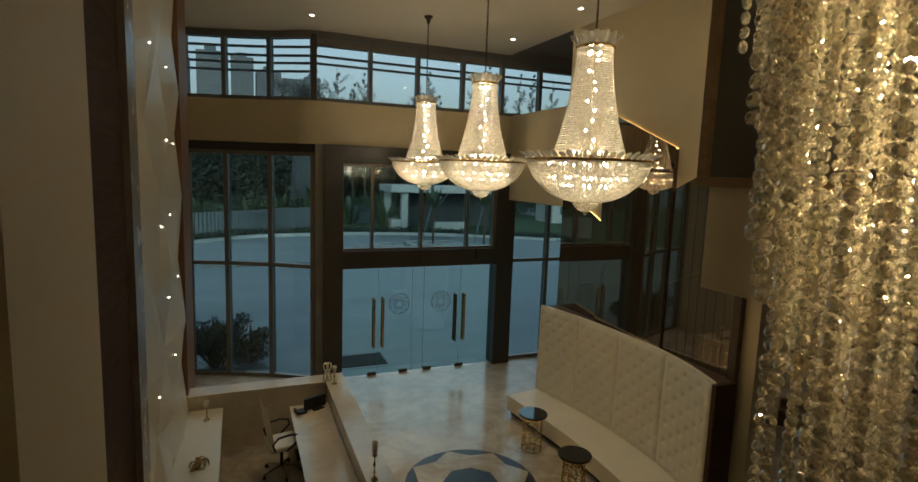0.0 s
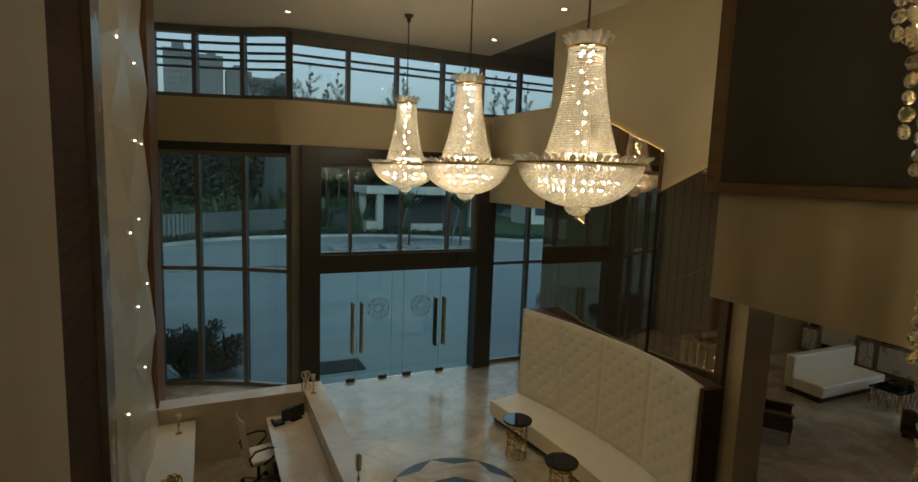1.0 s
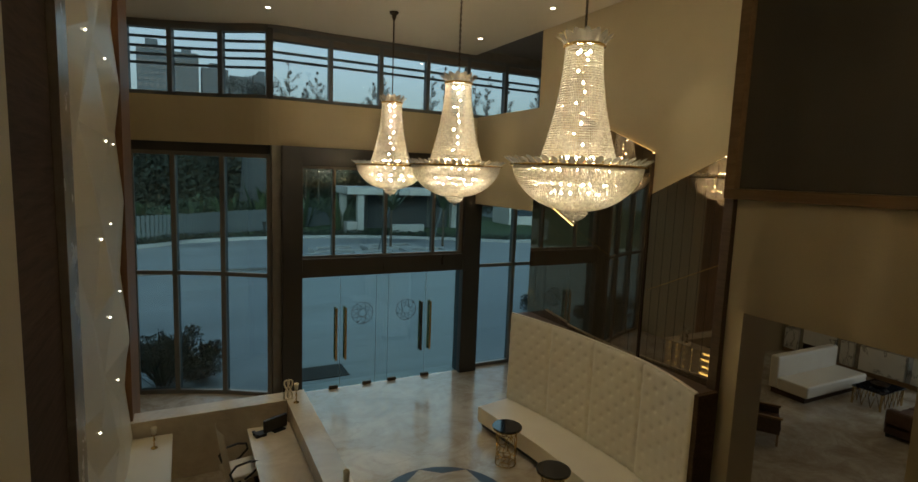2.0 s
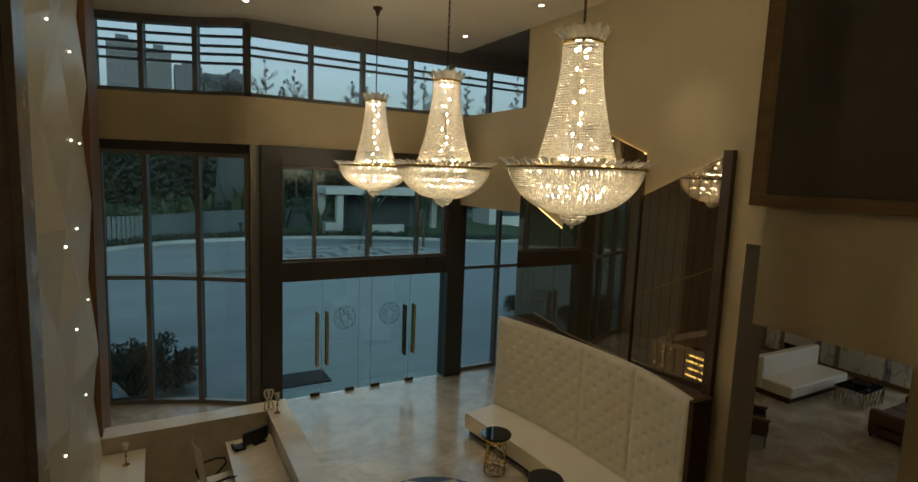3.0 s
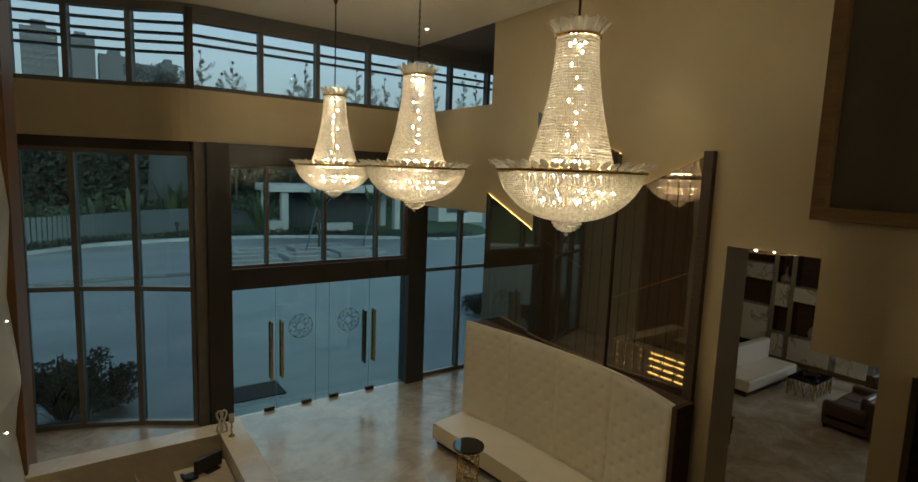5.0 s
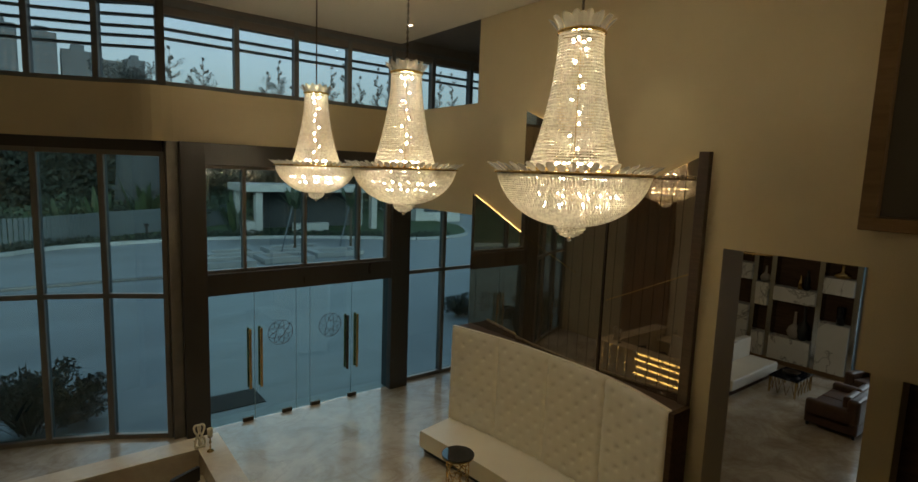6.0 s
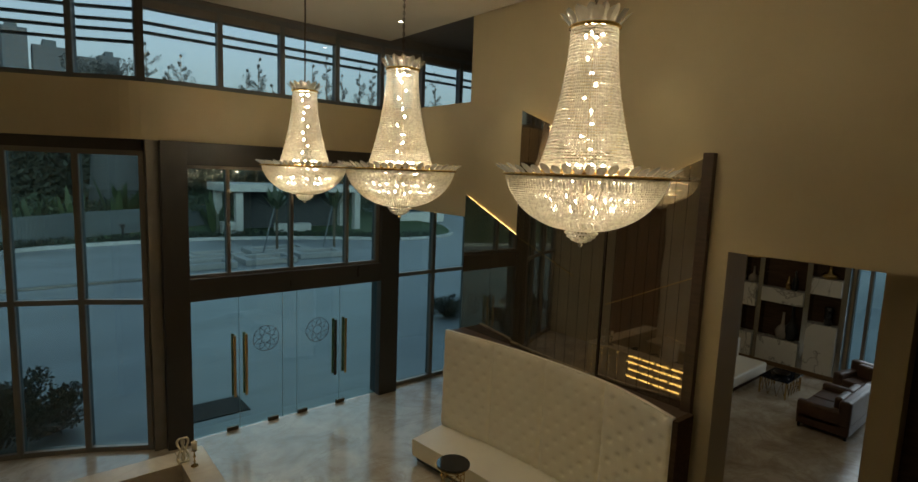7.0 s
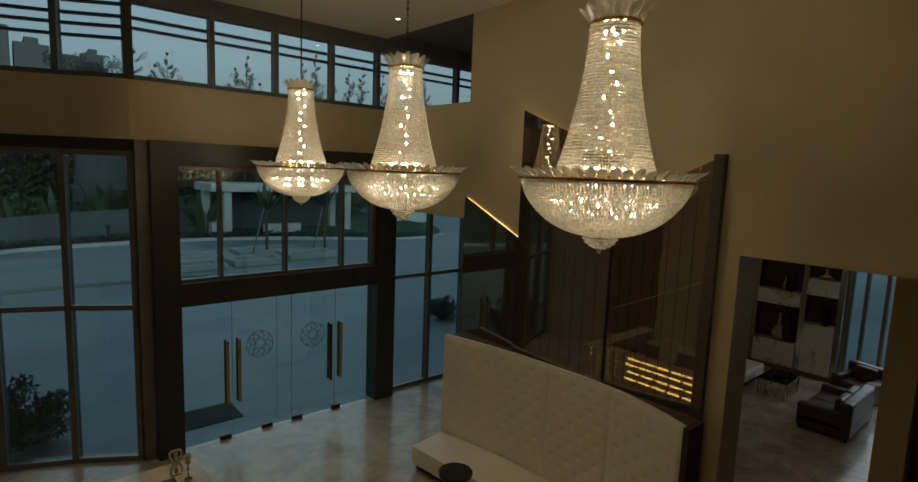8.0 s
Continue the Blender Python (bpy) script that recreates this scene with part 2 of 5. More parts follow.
def box(bm, x0, x1, y0, y1, z0, z1, bevel=0.0, m=None):
    r = bmesh.ops.create_cube(bm, size=1.0)
    vs = r["verts"]
    for v in vs:
        v.co = Vector(((x0 + x1) / 2 + v.co.x * (x1 - x0), (y0 + y1) / 2 + v.co.y * (y1 - y0), (z0 + z1) / 2 + v.co.z * (z1 - z0)))
    if m is not None:
        bmesh.ops.transform(bm, matrix=m, verts=vs)
    if bevel:
        es = list({e for v in vs for e in v.link_edges})
        bmesh.ops.bevel(bm, geom=es, offset=bevel, segments=2, affect="EDGES", profile=0.5)
    return bm


def boxes(*specs, bevel=0.0):
    bm = bmesh.new()
    for s in specs:
        box(bm, *s, bevel=bevel)
    return bm


def lathe(bm, profile, cx=0.0, cy=0.0, n=24):
    """Turns (radius, height) pairs round the upright axis at cx, cy."""
    rings = []
    for r, z in profile:
        if r < 1e-4:
            rings.append([bm.verts.new((cx, cy, z))])
        else:
            rings.append([bm.verts.new((cx + r * math.cos(2 * math.pi * i / n), cy + r * math.sin(2 * math.pi * i / n), z)) for i in range(n)])
    for a, b in zip(rings, rings[1:]):
        for i in range(n):
            j = (i + 1) % n
            if len(a) == 1 and len(b) > 1:
                bm.faces.new((a[0], b[j], b[i]))
            elif len(b) == 1 and len(a) > 1:
                bm.faces.new((a[i], a[j], b[0]))
            elif len(a) > 1:
                bm.faces.new((a[i], a[j], b[j], b[i]))
    return bm


def tube(bm, pts, r, n=8, r2=None):
    """A round bar along the points, tapered from r to r2, closed at both ends."""
    pts = [Vector(p) for p in pts]
    rings = []
    for k, p in enumerate(pts):
        d = (pts[min(k + 1, len(pts) - 1)] - pts[max(k - 1, 0)]).normalized()
        u = d.orthogonal().normalized() if k == 0 else (u - d * u.dot(d)).normalized()
        w = d.cross(u)
        rr = r if r2 is None else r + (r2 - r) * k / (len(pts) - 1)
        rings.append([bm.verts.new(p + rr * (math.cos(2 * math.pi * i / n) * u + math.sin(2 * math.pi * i / n) * w)) for i in range(n)])
    for a, b in zip(rings, rings[1:]):
        for i in range(n):
            bm.faces.new((a[i], a[(i + 1) % n], b[(i + 1) % n], b[i]))
    bm.faces.new(rings[0][::-1]), bm.faces.new(rings[-1])
    return bm


def prism(bm, outline, z0, z1):
    """An upright prism on an outline of (x, y)."""
    a = [bm.verts.new((x, y, z0)) for x, y in outline]
    b = [bm.verts.new((x, y, z1)) for x, y in outline]
    n = len(a)
    bm.faces.new(a[::-1]), bm.faces.new(b)
    for i in range(n):
        bm.faces.new((a[i], a[(i + 1) % n], b[(i + 1) % n], b[i]))
    return bm


def slab_yz(bm, outline, x0, x1):
    """A slab across x on an outline of (y, z)."""
    a = [bm.verts.new((x0, y, z)) for y, z in outline]
    b = [bm.verts.new((x1, y, z)) for y, z in outline]
    n = len(a)
    bm.faces.new(a[::-1]), bm.faces.new(b)
    for i in range(n):
        bm.faces.new((a[i], a[(i + 1) % n], b[(i + 1) % n], b[i]))
    return bm


def beam(bm, p, q, half, z0, z1, shift=0.0):
    """A straight wall-like bar between two plan points."""
    p, q = Vector((*p, 0)), Vector((*q, 0))
    d = (q - p).normalized()
    w = Vector((-d.y, d.x, 0))
    a, b = w * (shift - half), w * (shift + half)
    return prism(bm, [tuple((v)[:2]) for v in (p + a, q + a, q + b, p + b)], z0, z1)

from mathutils.bvhtree import BVHTree

# ---- the hall's shell ----
XR = 7.05      # room face of the mirror wall
YD = 13.55     # door plane
ZC = 8.36      # ceiling
ZB = 4.57      # underside of the beams and the gallery
LEFT = [(-0.80, 14.92), (0.05, 14.66), (1.04, 14.24), (1.97, 13.70)]   # the bent run of glazing

structure("floor", prism(bmesh.new(), [(-4.0, -4.0), (19.0, -4.0), (19.0, 13.62), (2.2, 13.62)] + [(x, y + 0.05) for x, y in reversed(LEFT)] + [(-4.0, 14.97)], -0.2, 0.0), FLOOR, "polished cream marble floor with cloudy brown veining", "floor")

structure("ceiling_side_bay", boxes((7.0, 10.6, 10.4, 13.9, 8.50, 8.7)), STUCCO, "dark raised ceiling over the side bay", "ceiling")

# mirror wall: full height with a lounge opening, and a beam over the side bay
structure("pillar_lounge", boxes((9.35, 9.74, 4.08, 4.45, 0, 4.62), bevel=0.004), PAINT, "square cream painted pillar in the lounge", "pillar")
structure("wall_recess", boxes((9.742, 9.90, -4.0, 4.30, 0, 4.62)), DARKWOOD, "dark wood wall beside the lounge pillar", "wall")
structure("wall_east", boxes((XR, 7.62, 5.59, 10.70, 0, 9.0), (XR, 7.62, -4.0, 1.6, 0, 9.0), (XR, 7.62, 1.6, 5.59, ZB, 9.0)), PAINT,
          "tall warm cream painted wall beside the lounge opening", "wall")
structure("beam_side_bay", boxes((XR, 7.5, 10.70, 13.40, ZB, 6.79)), PAINT, "cream painted beam above the side bay glazing", "beam")
structure("wall_side_bay", boxes((10.4, 10.6, 10.4, 13.9, 0, 9.0), (7.5, 10.4, 10.4, 10.6, 0, 9.0)), PAINT, "plain painted walls of the side bay", "wall")
structure("wall_west_near", boxes((-0.95, -0.60, 3.10, 4.62, 0, ZC)), PAINT, "plain cream painted wall pier", "wall")
structure("wall_west_back", boxes((-1.3, -0.80, 4.62, 15.0, 0, 9.0)), PAINT, "painted wall behind the feature panels", "wall")
structure("wall_west_far", boxes((-4.2, -4.0, -4.2, 13.0, 0, 9.0), (-4.0, -1.3, 8.0, 8.2, 0, 9.0)), PAINT, "plain wall of the side room", "wall")
structure("wall_south", boxes((-4.2, 19.2, -4.2, -4.0, 0, 9.0)), PAINT, "plain wall closing the hall", "wall")

# the gallery box with a framed dark panel
structure("wall_gallery", boxes((3.10, 3.35, -4.0, 3.0, ZB, ZC), (3.35, XR, 2.75, 3.0, ZB, ZC)), PAINT, "painted gallery wall hanging over the hall", "wall")
structure("slab_gallery", boxes((3.35, XR, -4.0, 2.75, ZB, ZB + 0.25)), PAINT, "underside slab of the gallery", "ceiling")

# ---- facade ----
def along(poly, s):
    """Point at the fraction s of a plan line, rounded through its corners."""
    u = s * (len(poly) - 1)
    i = min(int(u), len(poly) - 2)
    f = u - i
    p = [Vector(poly[max(0, min(len(poly) - 1, i + d))]) for d in (-1, 0, 1, 2)]
    return 0.5 * (2 * p[1] + (p[2] - p[0]) * f + (2 * p[0] - 5 * p[1] + 4 * p[2] - p[3]) * f * f + (3 * p[1] - p[0] - 3 * p[2] + p[3]) * f ** 3)


BEND = LEFT + [(3.30, 13.70)]
BAND = [tuple(along(BEND, i / 32)) for i in range(33)] + [(7.4, 13.70)]


def ribbon(poly, half, z0, z1, shift=0.0):
    """A bent wall of even thickness along a plan line, mitred at its corners."""
    pts = [Vector(p) for p in poly]
    sides = ([], [])
    for i, p in enumerate(pts):
        a = (p - pts[i - 1]).normalized() if i else (pts[1] - p).normalized()
        b = (pts[i + 1] - p).normalized() if i + 1 < len(pts) else a
        n = Vector((-(a + b).y, (a + b).x)).normalized()
        k = 1 / max(0.5, n.dot(Vector((-a.y, a.x))))
        sides[0].append(tuple(p + n * k * (shift - half)))
        sides[1].append(tuple(p + n * k * (shift + half)))
    bm = bmesh.new()
    rows = [[bm.verts.new((*c, z)) for c in line] for z in (z0, z1) for line in sides]
    for i in range(len(pts) - 1):
        for r, q in ((0, 1), (1, 3), (3, 2), (2, 0)):
            bm.faces.new((rows[r][i], rows[r][i + 1], rows[q][i + 1], rows[q][i]))
    for e in (0, -1):
        bm.faces.new([rows[r][e] for r in (0, 1, 3, 2)])
    return bm


bm = bmesh.new()
prism(bm, [(-4, -4), (7.0, -4), (7.0, 13.55)] + [(x, y - 0.12) for x, y in reversed(BAND[:-1])] + [(-4, 15.0)], ZC, ZC + 0.25)
structure("ceiling", bm, CEIL, "smooth off-white plaster ceiling over the hall", "ceiling")
structure("band_facade", ribbon(BAND, 0.16, 5.80, 6.79), PAINT, "cream painted band between the two rows of windows", "wall")
structure("head_facade", ribbon(BAND[:25], 0.12, 8.22, 8.9, 0.05), STUCCO, "dark head above the upper windows", "wall")
structure("head_facade_straight", ribbon([(1.97, 13.70), (10.4, 13.70)], 0.115, 8.07, 8.9, 0.05), STUCCO, "dark head above the straight run of upper windows", "wall")
structure("spandrel_side_bay", ribbon([(7.5, 13.70), (10.4, 13.70)], 0.16, 4.57, 6.70), STUCCO, "dark spandrel of the side bay", "wall")


def glazing(name, p, q, z0, z1, bars, label, vert_ends=(True, True), glass=GLASS, w=0.045, depth=0.09, middles=(), mat=MULLION):
    """One bay of glazing between two plan points: stiles, rails at the heights given, one pane for each field."""
    p, q = Vector((*p, 0)), Vector((*q, 0))
    d = (q - p).normalized()
    t = thing(name, ((p + q) / 2)[:2] + (z0,), label, "window", kind="structure")
    marks = [p] + [p.lerp(q, s) for s in middles] + [q]
    for i, s in enumerate(marks):
        if (i == 0 and not vert_ends[0]) or (i == len(marks) - 1 and not vert_ends[1]):
            continue
        bm = bmesh.new()
        beam(bm, (s - d * w)[:2], (s + d * w)[:2], depth, z0, z1)
        part("stile", bm, mat, t)
    for z in (z0 + w, *bars, z1 - w):
        bm = bmesh.new()
        beam(bm, p[:2], q[:2], depth - 0.006, z - w, z + w)
        part("rail", bm, mat, t)
    levels = [z0, *bars, z1]
    for a, b in zip(marks, marks[1:]):
        for za, zb in zip(levels, levels[1:]):
            bm = bmesh.new()
            beam(bm, a[:2], b[:2], 0.006, za, zb)
            ob = part("pane", bm, glass, t)
            ob.visible_shadow = False
    return t


structure("head_lower_windows", ribbon(LEFT, 0.075, 5.60, 5.80), PORTAL, "dark head panel over the lobby windows", "window head")
k = 1
for p, q in zip(LEFT, LEFT[1:]):
    glazing(f"window_{k}", p, q, 0.0, 5.60, (2.86,), "tall bronze-framed lobby window looking on the forecourt")
    k += 1
glazing(f"window_{k}", (7.30, 13.70), (10.4, 13.70), 0.0, ZB, (2.86,), "bronze-framed window of the side bay", middles=(0.385, 0.75))
k += 1
UPPER = LEFT + [(3.30, 13.70), (4.50, 13.70), (5.72, 13.70), (6.85, 13.70), (8.0, 13.70), (9.2, 13.70), (10.4, 13.70)]
for p, q in zip(UPPER, UPPER[1:]):
    glazing(f"window_{k}", p, q, 6.79, 8.30, (), "upper window with dark horizontal sun blades", mat=BLADE, glass=UPPERGLASS, w=0.045, vert_ends=(True, p[0] < 1.9))
    t = thing("sun_louvre", (*p, 7.6), "dark metal sun blades outside the upper window", "louvre", "sun blades", "structure")
    for z in (7.50, 7.69, 7.86, 8.06):
        if 7.6 < z < 8.0 or q[0] < 2.0:
            bm = bmesh.new()
            beam(bm, p, q, 0.05, z - 0.022, z + 0.022, 0.20)
            part("blade", bm, BLADE, t)
    k += 1

structure("post_upper_bend", boxes((1.90, 2.03, 13.60, 13.84, 6.79, 8.30), bevel=0.005), PORTAL, "thick dark post where the upper windows bend", "window post")
structure("post_window_jamb", boxes((-0.80, -0.735, 14.84, 14.98, 0.0, 5.80), bevel=0.005), MULLION, "bronze jamb post at the end of the lobby windows", "window post")

# dark portal round the doors
t = thing("door_portal", (4.6, YD, 0), "dark brown laminate portal framing the glass entrance doors", "door frame", kind="structure")
part("post", boxes((2.18, 2.62, 13.36, 13.80, 0, 5.80), bevel=0.006), PORTAL, t)
part("post", boxes((6.76, 7.26, 13.36, 13.80, 0, 5.80), bevel=0.006), PORTAL, t)
part("header", boxes((2.62, 6.76, 13.38, 13.78, 5.38, 5.80), bevel=0.006), PORTAL, t)
part("lintel", boxes((2.62, 6.76, 13.38, 13.78, 2.82, 3.25), bevel=0.006), PORTAL, t)
part("jamb", boxes((1.98, 2.18, 13.50, 13.78, 0, 5.80), bevel=0.005), MULLION, t)
glazing("window_transom", (2.62, 13.58), (6.76, 13.58), 3.25, 5.38, (), "transom window over the entrance doors with slim brown mullions", middles=(0.18, 0.488, 0.80, 0.985), w=0.03)

# glass doors
SEAMS = [2.62, 3.55, 4.45, 4.77, 5.79, 6.76]
for i, (a, b) in enumerate(zip(SEAMS, SEAMS[1:])):
    d = thing(f"door_{i + 1}", ((a + b) / 2, YD, 0.0), "frameless clear glass entrance door panel with bronze fittings", "door", kind="structure")
    ob = part("pane", boxes((a + 0.004, b - 0.004, YD - 0.006, YD + 0.006, 0.012, 2.82)), DOORGLASS, d)
    ob.visible_shadow = False
    if i < 4:
        part("glass_edge", boxes((b - 0.0035, b + 0.0035, YD - 0.008, YD + 0.008, 0.012, 2.82)), GLASSEDGE, d, "pale polished edge of the glass")
    if i in (1, 3):
        cx = 4.10 if i == 1 else 5.25
        bm = bmesh.new()
        R, n = 0.27, 9
        ring = [(cx + R * math.cos(2 * math.pi * j / 48), YD - 0.010, 1.84 + R * math.sin(2 * math.pi * j / 48)) for j in range(49)]
        tube(bm, ring, 0.006, 4)
        mid = [(cx + 0.62 * R * math.cos(2 * math.pi * (j + 0.5) / n), YD - 0.010, 1.84 + 0.62 * R * math.sin(2 * math.pi * (j + 0.5) / n)) for j in range(n)]
        rim = [(cx + R * math.cos(2 * math.pi * j / n), YD - 0.010, 1.84 + R * math.sin(2 * math.pi * j / n)) for j in range(n)]
        hub = [(cx + 0.36 * R * math.cos(2 * math.pi * j / n), YD - 0.010, 1.84 + 0.36 * R * math.sin(2 * math.pi * j / n)) for j in range(n)]
        for j in range(n):
            tube(bm, [rim[j], mid[j]], 0.005, 4), tube(bm, [rim[(j + 1) % n], mid[j]], 0.005, 4)
            tube(bm, [hub[j], mid[j]], 0.005, 4), tube(bm, [hub[(j + 1) % n], mid[j]], 0.005, 4), tube(bm, [hub[j], hub[(j + 1) % n]], 0.005, 4)
        part("etched_emblem", bm, DARKMETAL, d, "dark faceted gem emblem in thin lines")
    for hx in (3.44, 3.67, 5.66, 5.91):
        if a < hx < b:
            bm = boxes((hx - 0.028, hx + 0.028, YD - 0.085, YD - 0.045, 0.72, 2.02), bevel=0.008)
            for z in (0.95, 1.8):
                box(bm, hx - 0.012, hx + 0.012, YD - 0.05, YD - 0.006, z - 0.012, z + 0.012)
            part("pull_handle", bm, DARKMETAL if hx == 5.66 else BRASS, d, "long bronze pull handle")
            bm = boxes((hx - 0.028, hx + 0.028, YD + 0.045, YD + 0.085, 0.72, 2.02), bevel=0.008)
            for z in (0.95, 1.8):
                box(bm, hx - 0.012, hx + 0.012, YD + 0.006, YD + 0.05, z - 0.012, z + 0.012)
            part("pull_handle", bm, BRASS, d, "long bronze pull handle")
    for fx in (3.40, 4.24, 4.90, 5.82):
        if a < fx < b:
            part("patch_fitting", boxes((fx - 0.11, fx + 0.11, YD - 0.03, YD + 0.03, 0.0, 0.085), bevel=0.004), DARKMETAL, d, "dark bronze patch fitting at the floor")
structure("door_threshold", boxes((2.62, 6.76, 13.62, 14.02, -0.12, 0.0)), KERB, "pale stone threshold outside the doors", "threshold")

# ---- west feature wall ----
STUDS = [(7.36, 6.55), (9.11, 6.57), (6.75, 5.55), (8.43, 5.54), (10.07, 5.55), (9.25, 4.5), (7.48, 4.51), (10.17, 3.41), (8.36, 3.47), (6.78, 3.45), (9.27, 2.37), (7.4, 2.47)]
bm = bmesh.new()
ny, nz = 4, 9
Y0, Y1 = 6.5, 10.72
rng = random.Random(5)
grid = {}
for i in range(ny + 1):
    for j in range(nz + 1):
        bulge = 0.0 if i == 0 else (0.085 if j % 2 else 0.0) if i == ny else rng.uniform(0.10, 0.17) if (i + j) % 2 == 0 else rng.uniform(0.0, 0.03)
        y = Y0 + (Y1 - Y0) * i / ny + (0 if i in (0, ny) else rng.uniform(-0.15, 0.15))
        z = ZC * j / nz + (0 if j in (0, nz) else rng.uniform(-0.16, 0.16))
        grid[i, j] = bm.verts.new((-0.68 + bulge, y, z))
for i in range(ny):
    for j in range(nz):
        a, b, c, d = grid[i, j], grid[i + 1, j], grid[i + 1, j + 1], grid[i, j + 1]
        if (i + j) % 2 == 0:
            bm.faces.new((a, b, d)), bm.faces.new((b, c, d))
        else:
            bm.faces.new((a, b, c)), bm.faces.new((a, c, d))
tree = BVHTree.FromBMesh(bm)
studs = [tree.ray_cast(Vector((1, y, z)), Vector((-1, 0, 0)))[0] for y, z in STUDS]
ext = bmesh.ops.extrude_face_region(bm, geom=bm.faces[:])
for v in ext["geom"]:
    if isinstance(v, bmesh.types.BMVert):
        v.co.x = -0.79
t = thing("feature_wall_panel", (-0.7, 9.0, 0), "white faceted folded wall panel with small light studs", "wall panel")
panel = part("folded_panel", bm, FACET, t)
for s in studs:
    bm = bmesh.new()
    bmesh.ops.create_uvsphere(bm, u_segments=8, v_segments=6, radius=0.013, matrix=Matrix.Translation(s + Vector((0.008, 0, 0))))
    part("light_stud", bm, STUD, t, "small glowing light stud")
structure("wall_panel_edge_stone", boxes((-0.80, -0.60, 6.06, 6.485, 0, ZC), bevel=0.004), STRIP, "grey-beige stone edge beside the folded panel", "wall panel")
t = thing("wood_wall_panel", (-0.7, 5.4, 0), "dark wenge veneer wall panel", "wall panel", kind="structure")
for i in range(4):
    z0 = 0.1 + i * 2.065
    part("board", boxes((-0.80, -0.66, 4.63, 6.05, z0 + 0.001, z0 + 2.064)), DARKWOOD, t)
part("skirting", boxes((-0.80, -0.63, 4.63, 6.05, 0, 0.1)), DARKWOOD, t)
structure("wall_panel_edge_wood", boxes((-0.80, -0.585, 10.74, 12.3, 0, ZC), bevel=0.004), EDGEWOOD, "reddish walnut edge of the feature wall", "wall panel")

# ---- floor medallion, inlaid 4 mm proud ----
MX, MY, MR = 3.9, 8.22, 1.13
t = thing("floor_medallion", (MX, MY, 0.0), "round star medallion of black and cream marble inlay", "floor inlay", kind="structure")
ringpts = [(MX + MR * math.cos(2 * math.pi * j / 96), MY + MR * math.sin(2 * math.pi * j / 96)) for j in range(96)]
part("black_disc", prism(bmesh.new(), ringpts, 0.0, 0.004), BLACKSTONE, t)
star = []
for j in range(16):
    r = MR * (0.985 if j % 2 == 0 else 0.80)
    a = 2 * math.pi * (j + 0.0) / 16 + math.pi / 2
    star.append((MX + r * math.cos(a), MY + r * math.sin(a)))
part("cream_star", prism(bmesh.new(), star, 0.004, 0.007), FLOOR, t)
part("black_octagon", prism(bmesh.new(), [(MX + 0.43 * MR * math.cos(2 * math.pi * (j + 0.5) / 8), MY + 0.43 * MR * math.sin(2 * math.pi * (j + 0.5) / 8)) for j in range(8)], 0.007, 0.010), BLACKSTONE, t)

# ---- mirror feature ----
t = thing("mirror_feature", (XR, 8.2, 2.3), "bronze tinted mirror wall in three angular panels with glowing edges", "mirror")


def mirror_panel(ya, za, yb, zb, n, x):
    """Upright mirror strips between ya and yb, with a top that slopes from za to zb."""
    for i in range(n):
        a, b = i / n, (i + 1) / n
        y0, y1 = ya + (yb - ya) * a, ya + (yb - ya) * b
        z0, z1 = za + (zb - za) * a, za + (zb - za) * b
        g = 0.003 if yb > ya else -0.003
        bm = slab_yz(bmesh.new(), [(y0 + g, 2.2), (y1 - g, 2.2), (y1 - g, z1), (y0 + g, z0)], x, x + 0.012)
        part("mirror_strip", bm, MIRROR, t)


mirror_panel(10.68, 5.01, 9.22, 4.36, 7, 7.000)
mirror_panel(9.22, 6.53, 7.37, 5.79, 9, 6.960)
mirror_panel(7.37, 5.10, 5.985, 5.73, 8, 7.000)
part("backing", slab_yz(bmesh.new(), [(9.215, 2.2), (7.375, 2.2), (7.375, 5.76), (9.215, 6.50)], 6.974, 7.045), BROWN, t)
part("backing", slab_yz(bmesh.new(), [(10.67, 2.2), (9.225, 2.2), (9.225, 4.33), (10.67, 4.97)], 7.014, 7.035), BROWN, t)
part("backing", slab_yz(bmesh.new(), [(7.365, 2.2), (5.99, 2.2), (5.99, 5.66), (7.365, 5.06)], 7.014, 7.035), BROWN, t)
for ya, za, yb, zb in ((10.66, 4.99, 9.24, 4.36), (9.20, 6.50, 7.40, 5.78), (7.35, 5.08, 6.0, 5.70)):
    bm = slab_yz(bmesh.new(), [(ya, za - 0.03), (yb, zb - 0.03), (yb, zb - 0.005), (ya, za - 0.005)], 7.036, 7.048)
    part("edge_light", bm, COVE, t, "warm light strip behind the top edge")
# brass slivers stand in for the bright glint along the slanting mirror grooves
for ya, za, yb, zb, x in ((7.30, 3.53, 5.995, 4.165, 6.996), (9.14, 4.34, 7.90, 3.87, 6.956)):
    bm = slab_yz(bmesh.new(), [(ya, za - 0.007), (yb, zb - 0.007), (yb, zb + 0.007), (ya, za + 0.007)], x - 0.003, x + 0.003)
    part("inlay_strip", bm, BRASS, t, "thin slanting bright line of a mirror groove")
part("end_board", boxes((6.955, 7.05, 5.84, 5.98, 0.0, 5.80), bevel=0.004), BROWN, t, "dark brown end board")

# ---- built-in bench ----
BACK = [(6.52, 10.57), (6.645, 10.0), (6.75, 9.43), (6.82, 8.86), (6.86, 8.29), (6.885, 7.70), (6.87, 7.11), (6.755, 6.45), (6.57, 5.86)]

